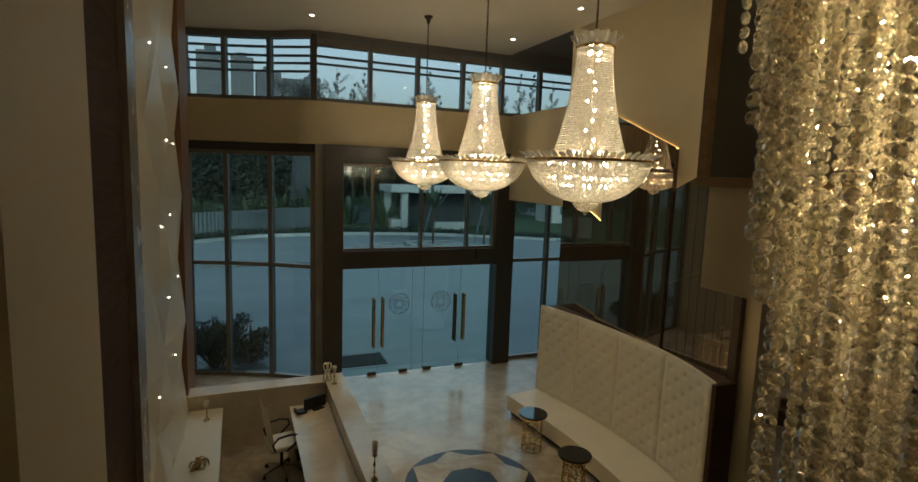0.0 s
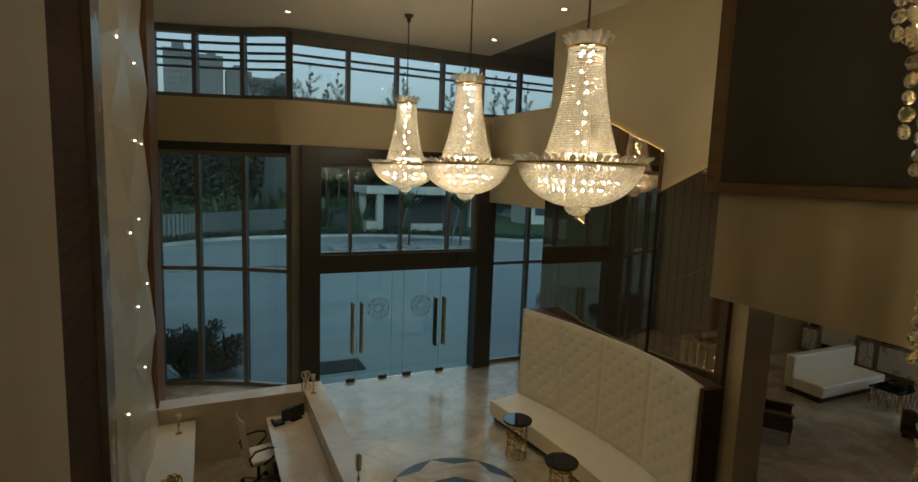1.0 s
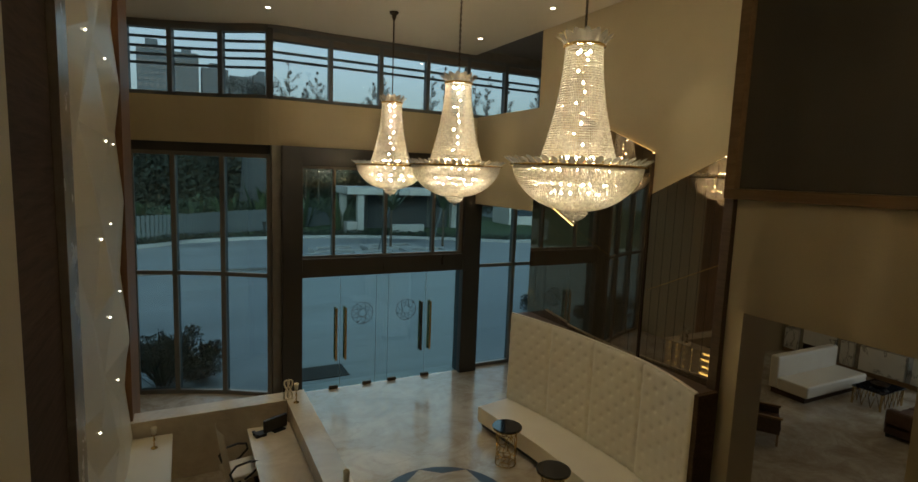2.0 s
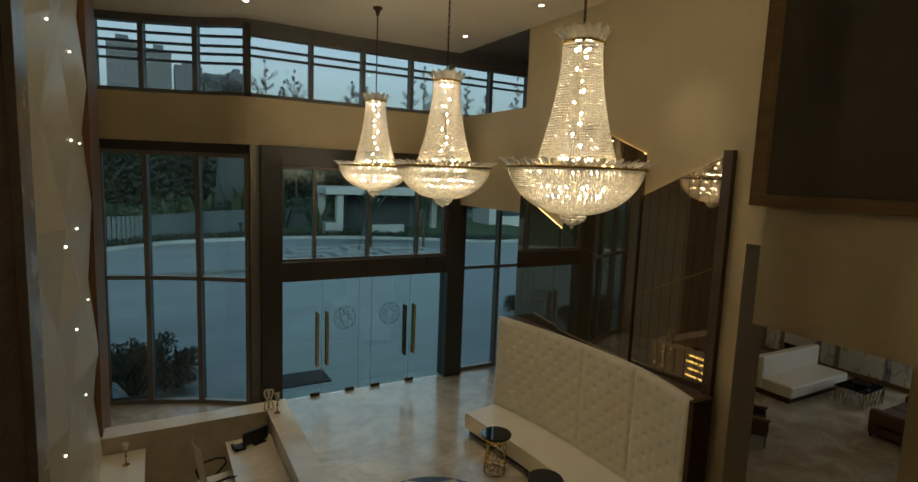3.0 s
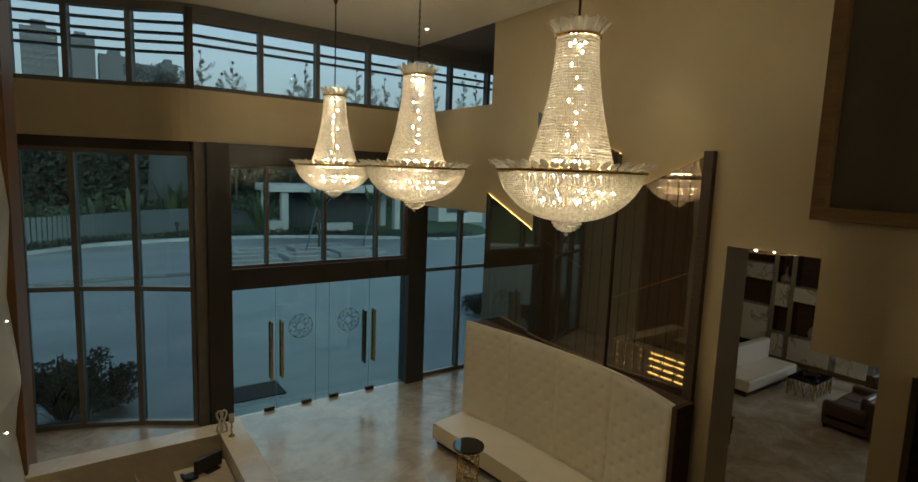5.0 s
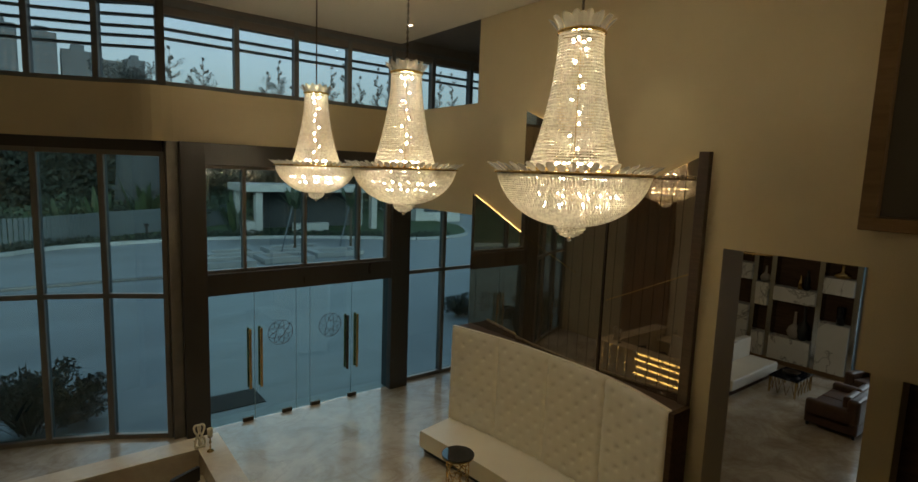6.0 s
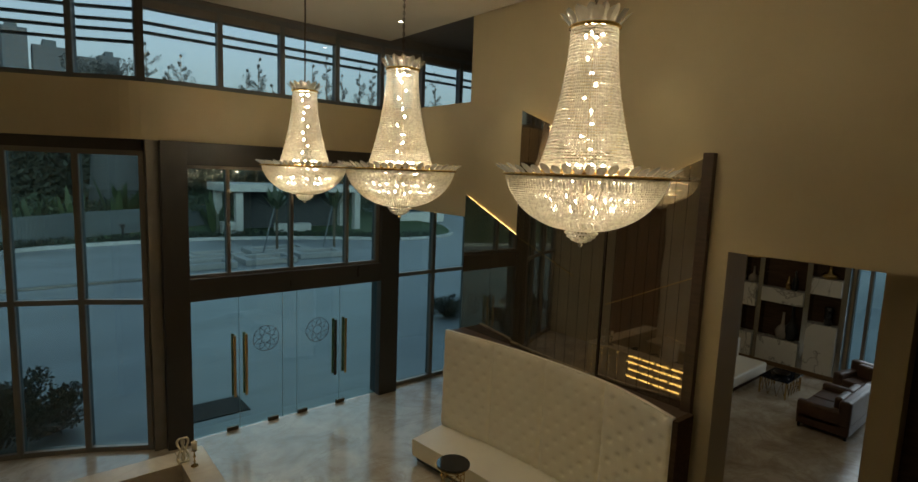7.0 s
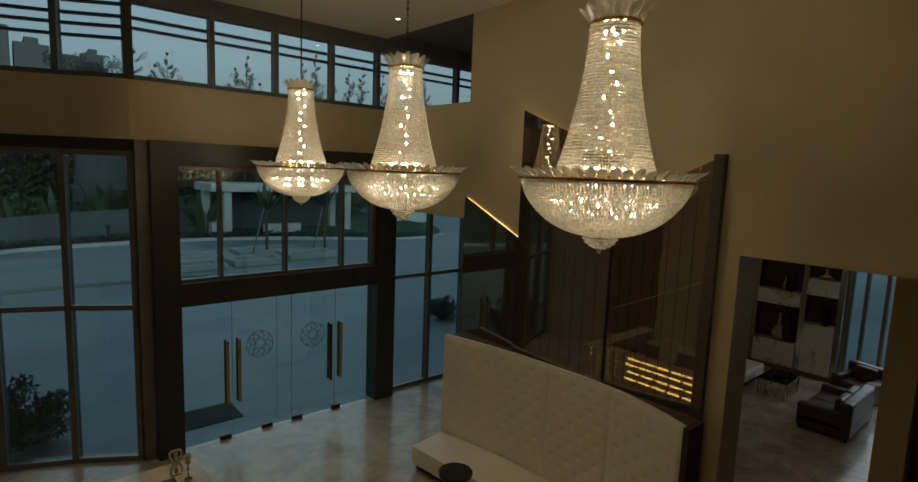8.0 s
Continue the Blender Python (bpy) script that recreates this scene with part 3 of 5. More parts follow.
t = thing("tufted_bench", (6.5, 8.4, 0), "long curved cream leather bench with a tall tufted back", "bench")
ZS, ZT = 0.45, 2.37
for k in range(4):
    bm = bmesh.new()
    nu, nv = 44, 60
    rows = []
    for j in range(nv + 1):
        row = []
        for i in range(nu + 1):
            s = (k + (i / nu)) / 4
            p = along(BACK, s)
            d = (along(BACK, min(1, s + 0.01)) - along(BACK, max(0, s - 0.01))).normalized()
            out = Vector((d.y, -d.x))
            if out.x > 0:
                out = -out
            v = j / nv
            z = ZS + (ZT - ZS) * v
            lean = -0.03 * (1 - v)
            edge = min(i, nu - i) / nu
            soft = 0.030 * (1 - math.exp(-edge * 30)) * (1 - math.exp(-min(v, 1 - v) * 30))
            a, b = i / nu * 3.5, v * 6.0
            q = max(0.0, math.cos(math.pi * (a + b) + 0.0) ** 2) * max(0.0, math.cos(math.pi * (a - b)) ** 2)
            row.append(bm.verts.new((p.x + lean + out.x * (soft - 0.026 * q ** 6 - 0.004 * q), p.y + out.y * soft, z)))
        rows.append(row)
    for j in range(nv):
        for i in range(nu):
            bm.faces.new((rows[j][i], rows[j][i + 1], rows[j + 1][i + 1], rows[j + 1][i]))
    part("back_cushion", bm, LEATHER, t, smooth=True)
bm = bmesh.new()
outline = [along(BACK, i / 40) for i in range(41)]
prism(bm, [(p.x + 0.004, p.y) for p in outline] + [(p.x + 0.07, p.y) for p in reversed(outline)], 0.4, ZT + 0.012)
part("back_rim", bm, LEATHER, t)
bm = bmesh.new()
prism(bm, [(p.x + 0.071, p.y) for p in outline] + [(7.045, outline[-1].y), (7.045, outline[0].y)], 0.0, ZT - 0.01)
part("back_box", bm, BROWN, t, "brown veneer box behind the back")
part("end_panel", boxes((6.55, 6.95, 5.775, 5.855, 0.0, ZT), bevel=0.004), DARKWOOD, t, "dark wood end panel")
SEATF = [(5.70, 10.42), (5.77, 9.8), (5.87, 9.0), (5.92, 8.3), (5.92, 7.4), (5.86, 6.5), (5.75, 5.87)]
front = [along(SEATF, i / 40) for i in range(41)]
bm = bmesh.new()
prism(bm, [(p.x, p.y) for p in front] + [(p.x, p.y) for p in reversed(outline)], 0.13, ZS)
bmesh.ops.bevel(bm, geom=[e for e in bm.edges if abs(e.verts[0].co.z - e.verts[1].co.z) < 0.01], offset=0.03, segments=3, affect="EDGES", profile=0.5)
part("seat", bm, LEATHER, t)
bm = bmesh.new()
prism(bm, [(p.x + 0.10, p.y - 0.03) for p in front] + [(p.x - 0.06, p.y) for p in reversed(outline)], 0.0, 0.13)
part("plinth", bm, BLACK, t, "black recessed plinth")


# ---- side tables ----
def side_table():
    t = thing("side_table", (0, 0, 0), "round side table with black glass top on a gold lattice drum", "table", "tables at the bench")
    bm = bmesh.new()
    lathe(bm, [(0, 0.70), (0.262, 0.70), (0.275, 0.708), (0.275, 0.728), (0.268, 0.735), (0, 0.735)], n=48)
    part("tabletop", bm, SMOKE, t, smooth=False)
    bm = bmesh.new()
    lathe(bm, [(0.255, 0.685), (0.270, 0.685), (0.270, 0.700), (0.255, 0.700), (0.255, 0.685)], n=40)
    part("rim", bm, BRASS, t)
    for z in (0.012, 0.675):
        bm = bmesh.new()
        tube(bm, [(0.19 * math.cos(2 * math.pi * j / 32), 0.19 * math.sin(2 * math.pi * j / 32), z) for j in range(33)], 0.010, 6)
        part("hoop", bm, BRASS, t)
    r = random.Random(3)
    for j in range(11):
        bm = bmesh.new()
        a = 2 * math.pi * j / 11
        pts = [(0.19 * math.cos(a + w), 0.19 * math.sin(a + w), 0.012 + 0.663 * i / 8) for i, w in enumerate([0] + [r.uniform(-0.34, 0.34) for _ in range(7)] + [0])]
        tube(bm, pts, 0.009, 5)
        for i in range(1, 8, 2):
            b = a + 2 * math.pi / 11
            tube(bm, [pts[i], (0.19 * math.cos(b + 0.1), 0.19 * math.sin(b + 0.1), pts[i][2] + r.uniform(-0.06, 0.06))], 0.007, 5)
        part("lattice_bar", bm, BRASS, t)
    return t


tb = side_table()
tb.location = (5.47, 8.92, 0)
copy_thing(tb, pose(5.36, 7.36, 0, 0, 0, 40))

# ---- crystal chandeliers ----
def bead_into(verts, faces, c, r, h):
    """A small six-sided cut bead with a flat girdle, added to plain lists."""
    k = len(verts)
    x, y, z = c
    for q in (0.38, -0.38):
        verts += [(x + r * math.cos(math.pi * i / 3), y + r * math.sin(math.pi * i / 3), z + q * h) for i in range(6)]
    verts += [(x, y, z + h), (x, y, z - h)]
    for i in range(6):
        j = (i + 1) % 6
        faces += [(k + i, k + j, k + 12), (k + 6 + j, k + 6 + i, k + 13), (k + 6 + i, k + 6 + j, k + j, k + i)]


def list_part(name, verts, faces, material, parent, label="", kind=""):
    me = bpy.data.meshes.new(name)
    me.from_pydata(verts, [], faces)
    me.materials.append(material)
    ob = new(name, me)
    ob.parent = parent
    return tagged(ob, label, "", "", kind)


def leaf_into(bm, a, r0, z0, r1, z1, w, curl=0.25):
    """A pressed crystal leaf on a ring at the angle a: it rises, curls outward and ends in a round tip, with a raised rib."""
    d, s, up = Vector((math.cos(a), math.sin(a), 0)), Vector((-math.sin(a), math.cos(a), 0)), Vector((0, 0, 1))
    prev = None
    for f, k in ((0.0, 0.45), (0.22, 0.80), (0.48, 1.0), (0.72, 0.92), (0.90, 0.58), (1.0, 0.14)):
        c = d * (r0 + (r1 - r0) * (f * (1 - curl) + curl * f * f)) + up * (z0 + (z1 - z0) * (f * (1 + curl) - curl * f * f))
        rib = (up * (r1 - r0) - d * (z1 - z0)).normalized() * (0.16 * w * k)
        row = [bm.verts.new(p) for p in (c - s * w * k, c + rib, c + s * w * k, c - rib)]
        if prev:
            for i in range(4):
                j = (i + 1) % 4
                bm.faces.new((prev[i], prev[j], row[j], row[i]))
        else:
            bm.faces.new(row[::-1])
        prev = row
    bm.faces.new(prev)


def chandelier():
    """Empire chandelier; its origin is at the lower tip."""
    t = thing("crystal_chandelier", (0, 0, 0), "lit empire crystal chandelier with beaded bowl and tall neck", "chandelier", "hall chandeliers")
    verts, faces = [], []
    nr = 32
    for i in range(nr):
        a = math.pi / 2 * (0.10 + 0.90 * i / (nr - 1))
        r, z = 0.665 * math.sin(a) ** 0.86, 0.60 - 0.45 * math.cos(a) ** 1.25
        n = max(14, int(2 * math.pi * r / 0.0275))
        for j in range(n):
            b = 2 * math.pi * (j + 0.5 * (i % 2)) / n
            bead_into(verts, faces, (r * math.cos(b), r * math.sin(b), z), 0.0125, 0.0125)
    list_part("bead_bowl", verts, faces, CRYSTAL, t, "net of warm lit crystal beads", "stuff")
    verts, faces = [], []
    rows = 47
    for i in range(rows):
        f = i / (rows - 1)
        r, z = 0.19 + 0.205 * (1 - f) ** 1.75, 0.66 + 1.16 * f
        n = 84
        for j in range(n):
            b = 2 * math.pi * j / n
            s = r * math.pi / n
            bead_into(verts, faces, (r * math.cos(b), r * math.sin(b), z), min(0.0126, s * 0.92), 0.0122)
    list_part("bead_neck", verts, faces, CRYSTAL, t, "strings of crystal beads up the neck", "stuff")
    verts, faces = [], []
    for i in range(5):
        r, z = 0.135 * math.cos(math.pi / 2 * i / 5), 0.16 - 0.11 * math.sin(math.pi / 2 * i / 5)
        n = max(6, int(2 * math.pi * r / 0.032))
        for j in range(n):
            b = 2 * math.pi * j / n
            bead_into(verts, faces, (r * math.cos(b), r * math.sin(b), z), 0.016, 0.016)
    list_part("bead_pendant", verts, faces, CRYSTAL, t, "small bead bowl under the chandelier", "stuff")
    bm = bmesh.new()
    bmesh.ops.create_icosphere(bm, subdivisions=2, radius=0.022, matrix=Matrix.Translation((0, 0, 0.022)))
    part("drop", bm, BIGCRYSTAL, t, "crystal ball drop")
    for r, z, h in ((0.685, 0.612, 0.011), (0.400, 0.655, 0.007), (0.195, 1.825, 0.013), (0.14, 0.165, 0.006)):
        bm = bmesh.new()
        lathe(bm, [(r - 0.012, z - h), (r + 0.012, z - h), (r + 0.016, z), (r + 0.012, z + h), (r - 0.012, z + h), (r - 0.012, z - h)], n=56)
        part("gilt_ring", bm, BRASS, t, "gilt metal ring")
    for r, z, n, q in ((0.698, 0.612, 110, 0.0085), (0.208, 1.826, 40, 0.0085), (0.412, 0.655, 72, 0.006)):
        bm = bmesh.new()
        for j in range(n):
            a = 2 * math.pi * j / n
            bmesh.ops.create_icosphere(bm, subdivisions=1, radius=q, matrix=Matrix.Translation((r * math.cos(a), r * math.sin(a), z)))
        tagged(part("gilt_beading", bm, BRASS, t), "row of small gilt beads round the ring", "", "", "stuff")
    n = 54
    for j in range(n):
        bm = bmesh.new()
        leaf_into(bm, 2 * math.pi * j / n, 0.672, 0.622, 0.780 if j % 2 else 0.765, 0.698 if j % 2 else 0.684, 0.036, 0.15)
        part("crystal_leaf", bm, LEAFCRYSTAL, t)
    for j in range(13):
        bm = bmesh.new()
        leaf_into(bm, 2 * math.pi * j / 13, 0.198, 1.832, 0.292, 1.935, 0.044, 0.35)
        part("crystal_leaf", bm, LEAFCRYSTAL, t)
    for j in range(13):
        bm = bmesh.new()
        leaf_into(bm, 2 * math.pi * (j + 0.5) / 13, 0.185, 1.832, 0.245, 1.968, 0.040, 0.35)
        part("crystal_leaf", bm, LEAFCRYSTAL, t)
    bm = bmesh.new()
    tube(bm, [(0, 0, 0.2), (0, 0, 1.95)], 0.006, 8)
    for z, r in ((0.62, 0.66), (0.64, 0.39)):
        for j in range(6):
            a = 2 * math.pi * j / 6
            tube(bm, [(0, 0, z), (r * math.cos(a), r * math.sin(a), z)], 0.008, 5)
    part("frame", bm, BRASS, t, "gilt inner frame")
    rb = random.Random(8)
    spots = [(0.42, 0.42, 12, 0.0), (0.26, 0.33, 8, 0.3), (0.50, 0.575, 16, 0.1), (0.16, 0.70, 8, 0.2), (0.07, 1.77, 4, 0.4)]
    for r, z, n, o in spots:
        for j in range(n):
            a = 2 * math.pi * j / n + o
            bm = bmesh.new()
            bmesh.ops.create_uvsphere(bm, u_segments=8, v_segments=6, radius=0.0118, matrix=Matrix.Translation((r * math.cos(a), r * math.sin(a), z)) @ Matrix.Diagonal((1, 1, 1.5, 1)))
            part("bulb", bm, BULB, t)
    for i in range(9):
        a = 2.2 * i
        bm = bmesh.new()
        bmesh.ops.create_uvsphere(bm, u_segments=8, v_segments=6, radius=0.0118, matrix=Matrix.Translation((0.05 * math.cos(a), 0.05 * math.sin(a), 0.84 + 0.106 * i)) @ Matrix.Diagonal((1, 1, 1.5, 1)))
        part("bulb", bm, BULB, t)
    bm = bmesh.new()
    tube(bm, [(0, 0, 1.95), (0, 0, 3.50)], 0.005, 6)
    for i in range(38):
        c = Vector((0, 0, 1.97 + i * 0.0405))
        u = Vector((1, 0, 0)) if i % 2 else Vector((0, 1, 0))
        tube(bm, [c + 0.014 * math.cos(q * math.pi / 4) * u + Vector((0, 0, 0.027 * math.sin(q * math.pi / 4))) for q in range(9)], 0.0045, 4)
    part("chain", bm, DARKMETAL, t, "dark bronze chain")
    bm = bmesh.new()
    lathe(bm, [(0, 3.38), (0.02, 3.38), (0.035, 3.42), (0.05, 3.48), (0.085, 3.50), (0.09, ZC - 4.826), (0, ZC - 4.826)], n=20)
    part("canopy", bm, DARKMETAL, t, "bronze ceiling canopy")
    return t


CH = [(3.912, 5.474), (3.912, 8.324), (3.912, 11.198)]
first = chandelier()
first.location = (*CH[0], 4.826)
for x, y in CH[1:]:
    copy_thing(first, pose(x, y, 4.826, 0, 0, 17 * y))
# downlights in the ceiling; (6.256, 6.61) is unseen, added on the grid to brighten the bench
spots = [(6.256, 12.006), (6.256, 9.308), (6.256, 6.61), (1.76, 12.32), (1.76, 9.6)]
for x, y in spots:
    t = thing("downlight", (x, y, ZC), "small round recessed ceiling downlight", "downlight", "ceiling downlights")
    bm = bmesh.new()
    lathe(bm, [(0.045, ZC - 0.006), (0.062, ZC - 0.006), (0.062, ZC - 0.0005), (0.045, ZC - 0.0005), (0.045, ZC - 0.006)], x, y, 20)
    part("trim_ring", bm, CEIL, t)
    bm = bmesh.new()
    lathe(bm, [(0, ZC - 0.004), (0.044, ZC - 0.004), (0.044, ZC - 0.0005), (0, ZC - 0.0005)], x, y, 20)
    part("lens", bm, DOWNLIGHT, t)
    l = new("downlight_lamp", bpy.data.lights.new("downlight_lamp", "SPOT"))
    l.location = (x, y, ZC - 0.02)
    l.data.energy, l.data.color, l.data.spot_size, l.data.spot_blend, l.data.shadow_soft_size = 88, WARM, radians(60), 1.0, 0.04

# ---- framed panel on the gallery wall ----
t = thing("framed_panel", (3.1, 1.4, 5.25), "dark panel in a honey wood frame on the gallery wall", "wall panel")
part("frame_rail", boxes((3.03, 3.10, -0.6, 3.05, 5.225, 5.285), bevel=0.004), FRAMEWOOD, t)
part("frame_stile", boxes((3.03, 3.10, 2.985, 3.05, 5.285, ZC - 0.2), bevel=0.004), FRAMEWOOD, t)
part("panel", boxes((3.075, 3.098, -0.6, 2.983, 5.287, ZC - 0.2)), GALLERY, t)

# ---- crystal curtain chandelier close to the walk ----
t = thing("crystal_curtain", (1.5, 0.75, 4.2), "hanging curtain of strung cut crystals in uneven lengths", "chandelier")


def cut_bead(verts, faces, c, r, rot, tilt=0.0):
    """An octagonal cut crystal with a small table, a girdle and a pointed back, turned and tilted."""
    k = len(verts)
    m = Euler((tilt, 0, rot)).to_matrix()
    ring = [(math.cos(math.pi * i / 4 + 0.39), math.sin(math.pi * i / 4 + 0.39)) for i in range(8)]
    half = [(math.cos(math.pi * i / 4), math.sin(math.pi * i / 4)) for i in range(8)]
    for pts, f, d in ((ring, 0.36, 0.62), (half, 0.76, 0.40), (ring, 1.0, 0.0), (half, 0.76, -0.40), (ring, 0.36, -0.62)):
        for u, v in pts:
            p = m @ Vector((r * u * f, r * d, r * v * f))
            verts.append((c[0] + p.x, c[1] + p.y, c[2] + p.z))
    for a, s in ((0, 1), (8, 0), (16, 1), (24, 0)):
        for i in range(8):
            j = (i + 1) % 8
            faces.append((k + a + i, k + a + j, k + a + 8 + (j if s else i)))
            faces.append((k + a + 8 + i, k + a + 8 + j, k + a + (i if s else j)))
    faces.append(tuple(k + i for i in range(8))), faces.append(tuple(k + 32 + i for i in reversed(range(8))))


rc = random.Random(21)
loose_v, loose_f = [], []


def strand(x, y, z0, z1, r):
    """One string of crystals, joined to the mass of the curtain."""
    z = z1
    while z > z0:
        rr = r * (1.45 if rc.random() < 0.05 else 1.0) * rc.uniform(0.93, 1.05)
        z -= rr
        cut_bead(loose_v, loose_f, (x - t.location.x + rc.uniform(-0.002, 0.002), y - t.location.y + rc.uniform(-0.002, 0.002), z - t.location.z), rr, rc.uniform(-0.9, 0.9) + 0.7, rc.uniform(-0.35, 0.35))
        z -= rr * 1.04


for i in range(120):
    a = 2 * math.pi * i / 120 * 3 + 0.1
    rad = (0.44, 0.38, 0.31)[i % 3]
    x, y = 1.47 + rad * math.cos(a) * 0.95, 0.78 + rad * math.sin(a) * 0.85
    side = x - 1.03
    low = 4.95 - 1.0 * min(1.0, side / 0.40) + rc.uniform(-0.14, 0.14)
    if y > 1.03 and x < 1.43:
        low = 5.34 + rc.uniform(-0.10, 0.10)
    strand(x, y, low, 6.5, rc.choice((0.0100, 0.0115, 0.0125)))
list_part("crystal_mass", loose_v, loose_f, BIGCRYSTAL, t, "dense strings of small cut crystals", "stuff")
# the foremost strings, crystal by crystal
verts, faces = [], []
cut_bead(verts, faces, (0, 0, 0), 0.0125, 0.0)
one = bpy.data.meshes.new("crystal")
one.from_pydata(verts, [], faces)
one.materials.append(BIGCRYSTAL)
for x, y, z0 in ((1.026, 0.959, 5.10), (1.045, 0.985, 5.2), (1.150, 0.995, 4.94), (1.115, 1.102, 5.485), (1.13, 1.01, 5.25), (0.988, 0.962, 5.345), (1.051, 0.993, 5.17), (1.115, 1.023, 5.12), (1.039, 0.958, 5.08), (1.116, 0.987, 4.98), (1.189, 1.019, 4.9), (1.191, 1.115, 5.355), (1.218, 1.105, 5.30), (1.262, 1.094, 5.0), (1.288, 1.090, 4.95), (1.321, 1.098, 4.9), (1.168, 1.112, 5.49)):
    z = z0
    while z < 6.48:
        k = 1.3 if rc.random() < 0.06 else rc.uniform(0.92, 1.05)
        z += 0.0125 * k
        o = new("crystal", one)
        o.parent = t
        o.location = Vector((x, y, z)) - t.location
        o.rotation_euler, o.scale = (rc.uniform(-0.3, 0.3), 0, rc.uniform(-0.9, 0.9) + 0.7), (k, k, k)
        z += 0.0130 * k
part("canopy_plate", lathe(bmesh.new(), [(0, 6.5), (0.55, 6.5), (0.55, 6.56), (0.05, 6.6), (0.03, ZC), (0, ZC)], 1.47, 0.78, 40), BRASS, t)
for i in range(14):
    bm = bmesh.new()
    bmesh.ops.create_uvsphere(bm, u_segments=8, v_segments=6, radius=0.013, matrix=Matrix.Translation((1.47 + 0.22 * math.cos(i * 2.1 + 2), 0.78 + 0.22 * math.sin(i * 2.1 + 2), 5.22 + 0.085 * i)))
    part("bulb", bm, CURTAINBULB, t)

# ---- reception ----
t = thing("reception_counter", (1.9, 9.0, 0), "angled cream marble reception counter with glowing gold slots", "reception desk")
part("front_ledge", boxes((1.82, 2.20, 5.9, 11.06, 1.08, 1.12), bevel=0.005), TOP, t)
part("return_ledge", boxes((-0.64, 1.817, 10.66, 11.06, 1.08, 1.12), bevel=0.005), TOP, t)
front = part("front_panel", boxes((1.84, 2.14, 5.92, 11.04, 0.0, 1.078)), TOP, t)
part("return_panel", boxes((-0.62, 1.838, 10.70, 11.04, 0.0, 1.078)), TOP, t)
part("desk_top", boxes((1.12, 1.838, 5.95, 10.45, 0.76, 0.80), bevel=0.004), TOP, t)
part("desk_pedestal", boxes((1.20, 1.836, 6.0, 6.6, 0, 0.758)), BROWN, t)
part("desk_pedestal", boxes((1.20, 1.836, 9.9, 10.40, 0, 0.758)), BROWN, t)
part("modesty_panel", boxes((1.70, 1.837, 6.61, 9.89, 0, 0.757)), BROWN, t)
part("kickplate", boxes((2.142, 2.155, 5.92, 11.04, 0.0, 0.10)), DARKMETAL, t)
rs = random.Random(4)
for r, z in enumerate((0.53, 0.71, 0.89, 1.045)):
    for c in range(11):
        y = 9.90 - c * 0.375 - (0.06 if r % 2 else 0.0)
        part("light_slot", boxes((2.1405, 2.146, y - rs.uniform(0.30, 0.325), y, z - 0.013, z + 0.013)), SLOT, front, "glowing gold slot")
    for c in range(4):
        y = 10.16 + c * 0.24
        part("light_slot", boxes((2.1405, 2.146, y, y + 0.010, z - 0.014, z + 0.010)), SLOT, front, "short glowing gold slot")
t = thing("back_shelf", (-0.3, 8.6, 0), "long cream shelf unit along the folded wall panel", "cabinet")
part("shelf_top", boxes((-0.64, -0.02, 5.9, 10.655, 0.81, 0.85), bevel=0.004), FACET, t)
for i in range(5):
    y0 = 5.92 + i * 0.946
    d = part("cabinet_body", boxes((-0.63, -0.07, y0, y0 + 0.944, 0.0, 0.808)), PAINT, t)
    part("cabinet_door", boxes((-0.069, -0.05, y0 + 0.004, y0 + 0.940, 0.05, 0.80), bevel=0.003), PAINT, d)


def candlestick(x, y, z, h=0.34):
    t = thing("candle_holder", (x, y, z), "tall brass candle holder with a frosted glass cup", "candle holder", "brass candle holders")
    k = h / 0.34
    bm = bmesh.new()
    prof = [(0, 0), (0.052, 0), (0.050, 0.010), (0.025, 0.022), (0.012, 0.035), (0.010, 0.05), (0.018, 0.06), (0.010, 0.075), (0.008, 0.11), (0.016, 0.125), (0.022, 0.135), (0.012, 0.15), (0.008, 0.19), (0.014, 0.205), (0.034, 0.215), (0.036, 0.222), (0, 0.222)]
    lathe(bm, [(r, z + q * k) for r, q in prof], x, y, 20)
    part("stem", bm, BRASS, t, smooth=True)
    bm = bmesh.new()
    prof = [(0.0, 0.222), (0.028, 0.223), (0.036, 0.26), (0.042, 0.34), (0.038, 0.34), (0.032, 0.262), (0, 0.234)]
    lathe(bm, [(r, z + q * k) for r, q in prof], x, y, 20)
    part("glass_cup", bm, FACET, t, "frosted cream glass cup", smooth=True)


candlestick(1.96, 10.50, 1.12, 0.36)
candlestick(1.93, 7.05, 1.12, 0.54)
candlestick(-0.27, 10.22, 0.85, 0.34)

# white double-loop ornament on the counter corner
t = thing("loop_ornament", (1.86, 10.72, 1.12), "white ceramic ornament of twisted loops", "ornament")
bm = bmesh.new()
for off in (-0.03, 0.03):
    pts = []
    for i in range(29):
        a = 2 * math.pi * i / 28
        pts.append((1.86 + off + 0.055 * math.sin(2 * a) * 0.8, 10.72 + 0.02 * math.cos(a), 1.30 + 0.165 * math.cos(a)))
    tube(bm, pts, 0.017, 8)
box(bm, 1.78, 1.94, 10.67, 10.77, 1.12, 1.145, 0.006)
part("loops", bm, FACET, t, smooth=True)

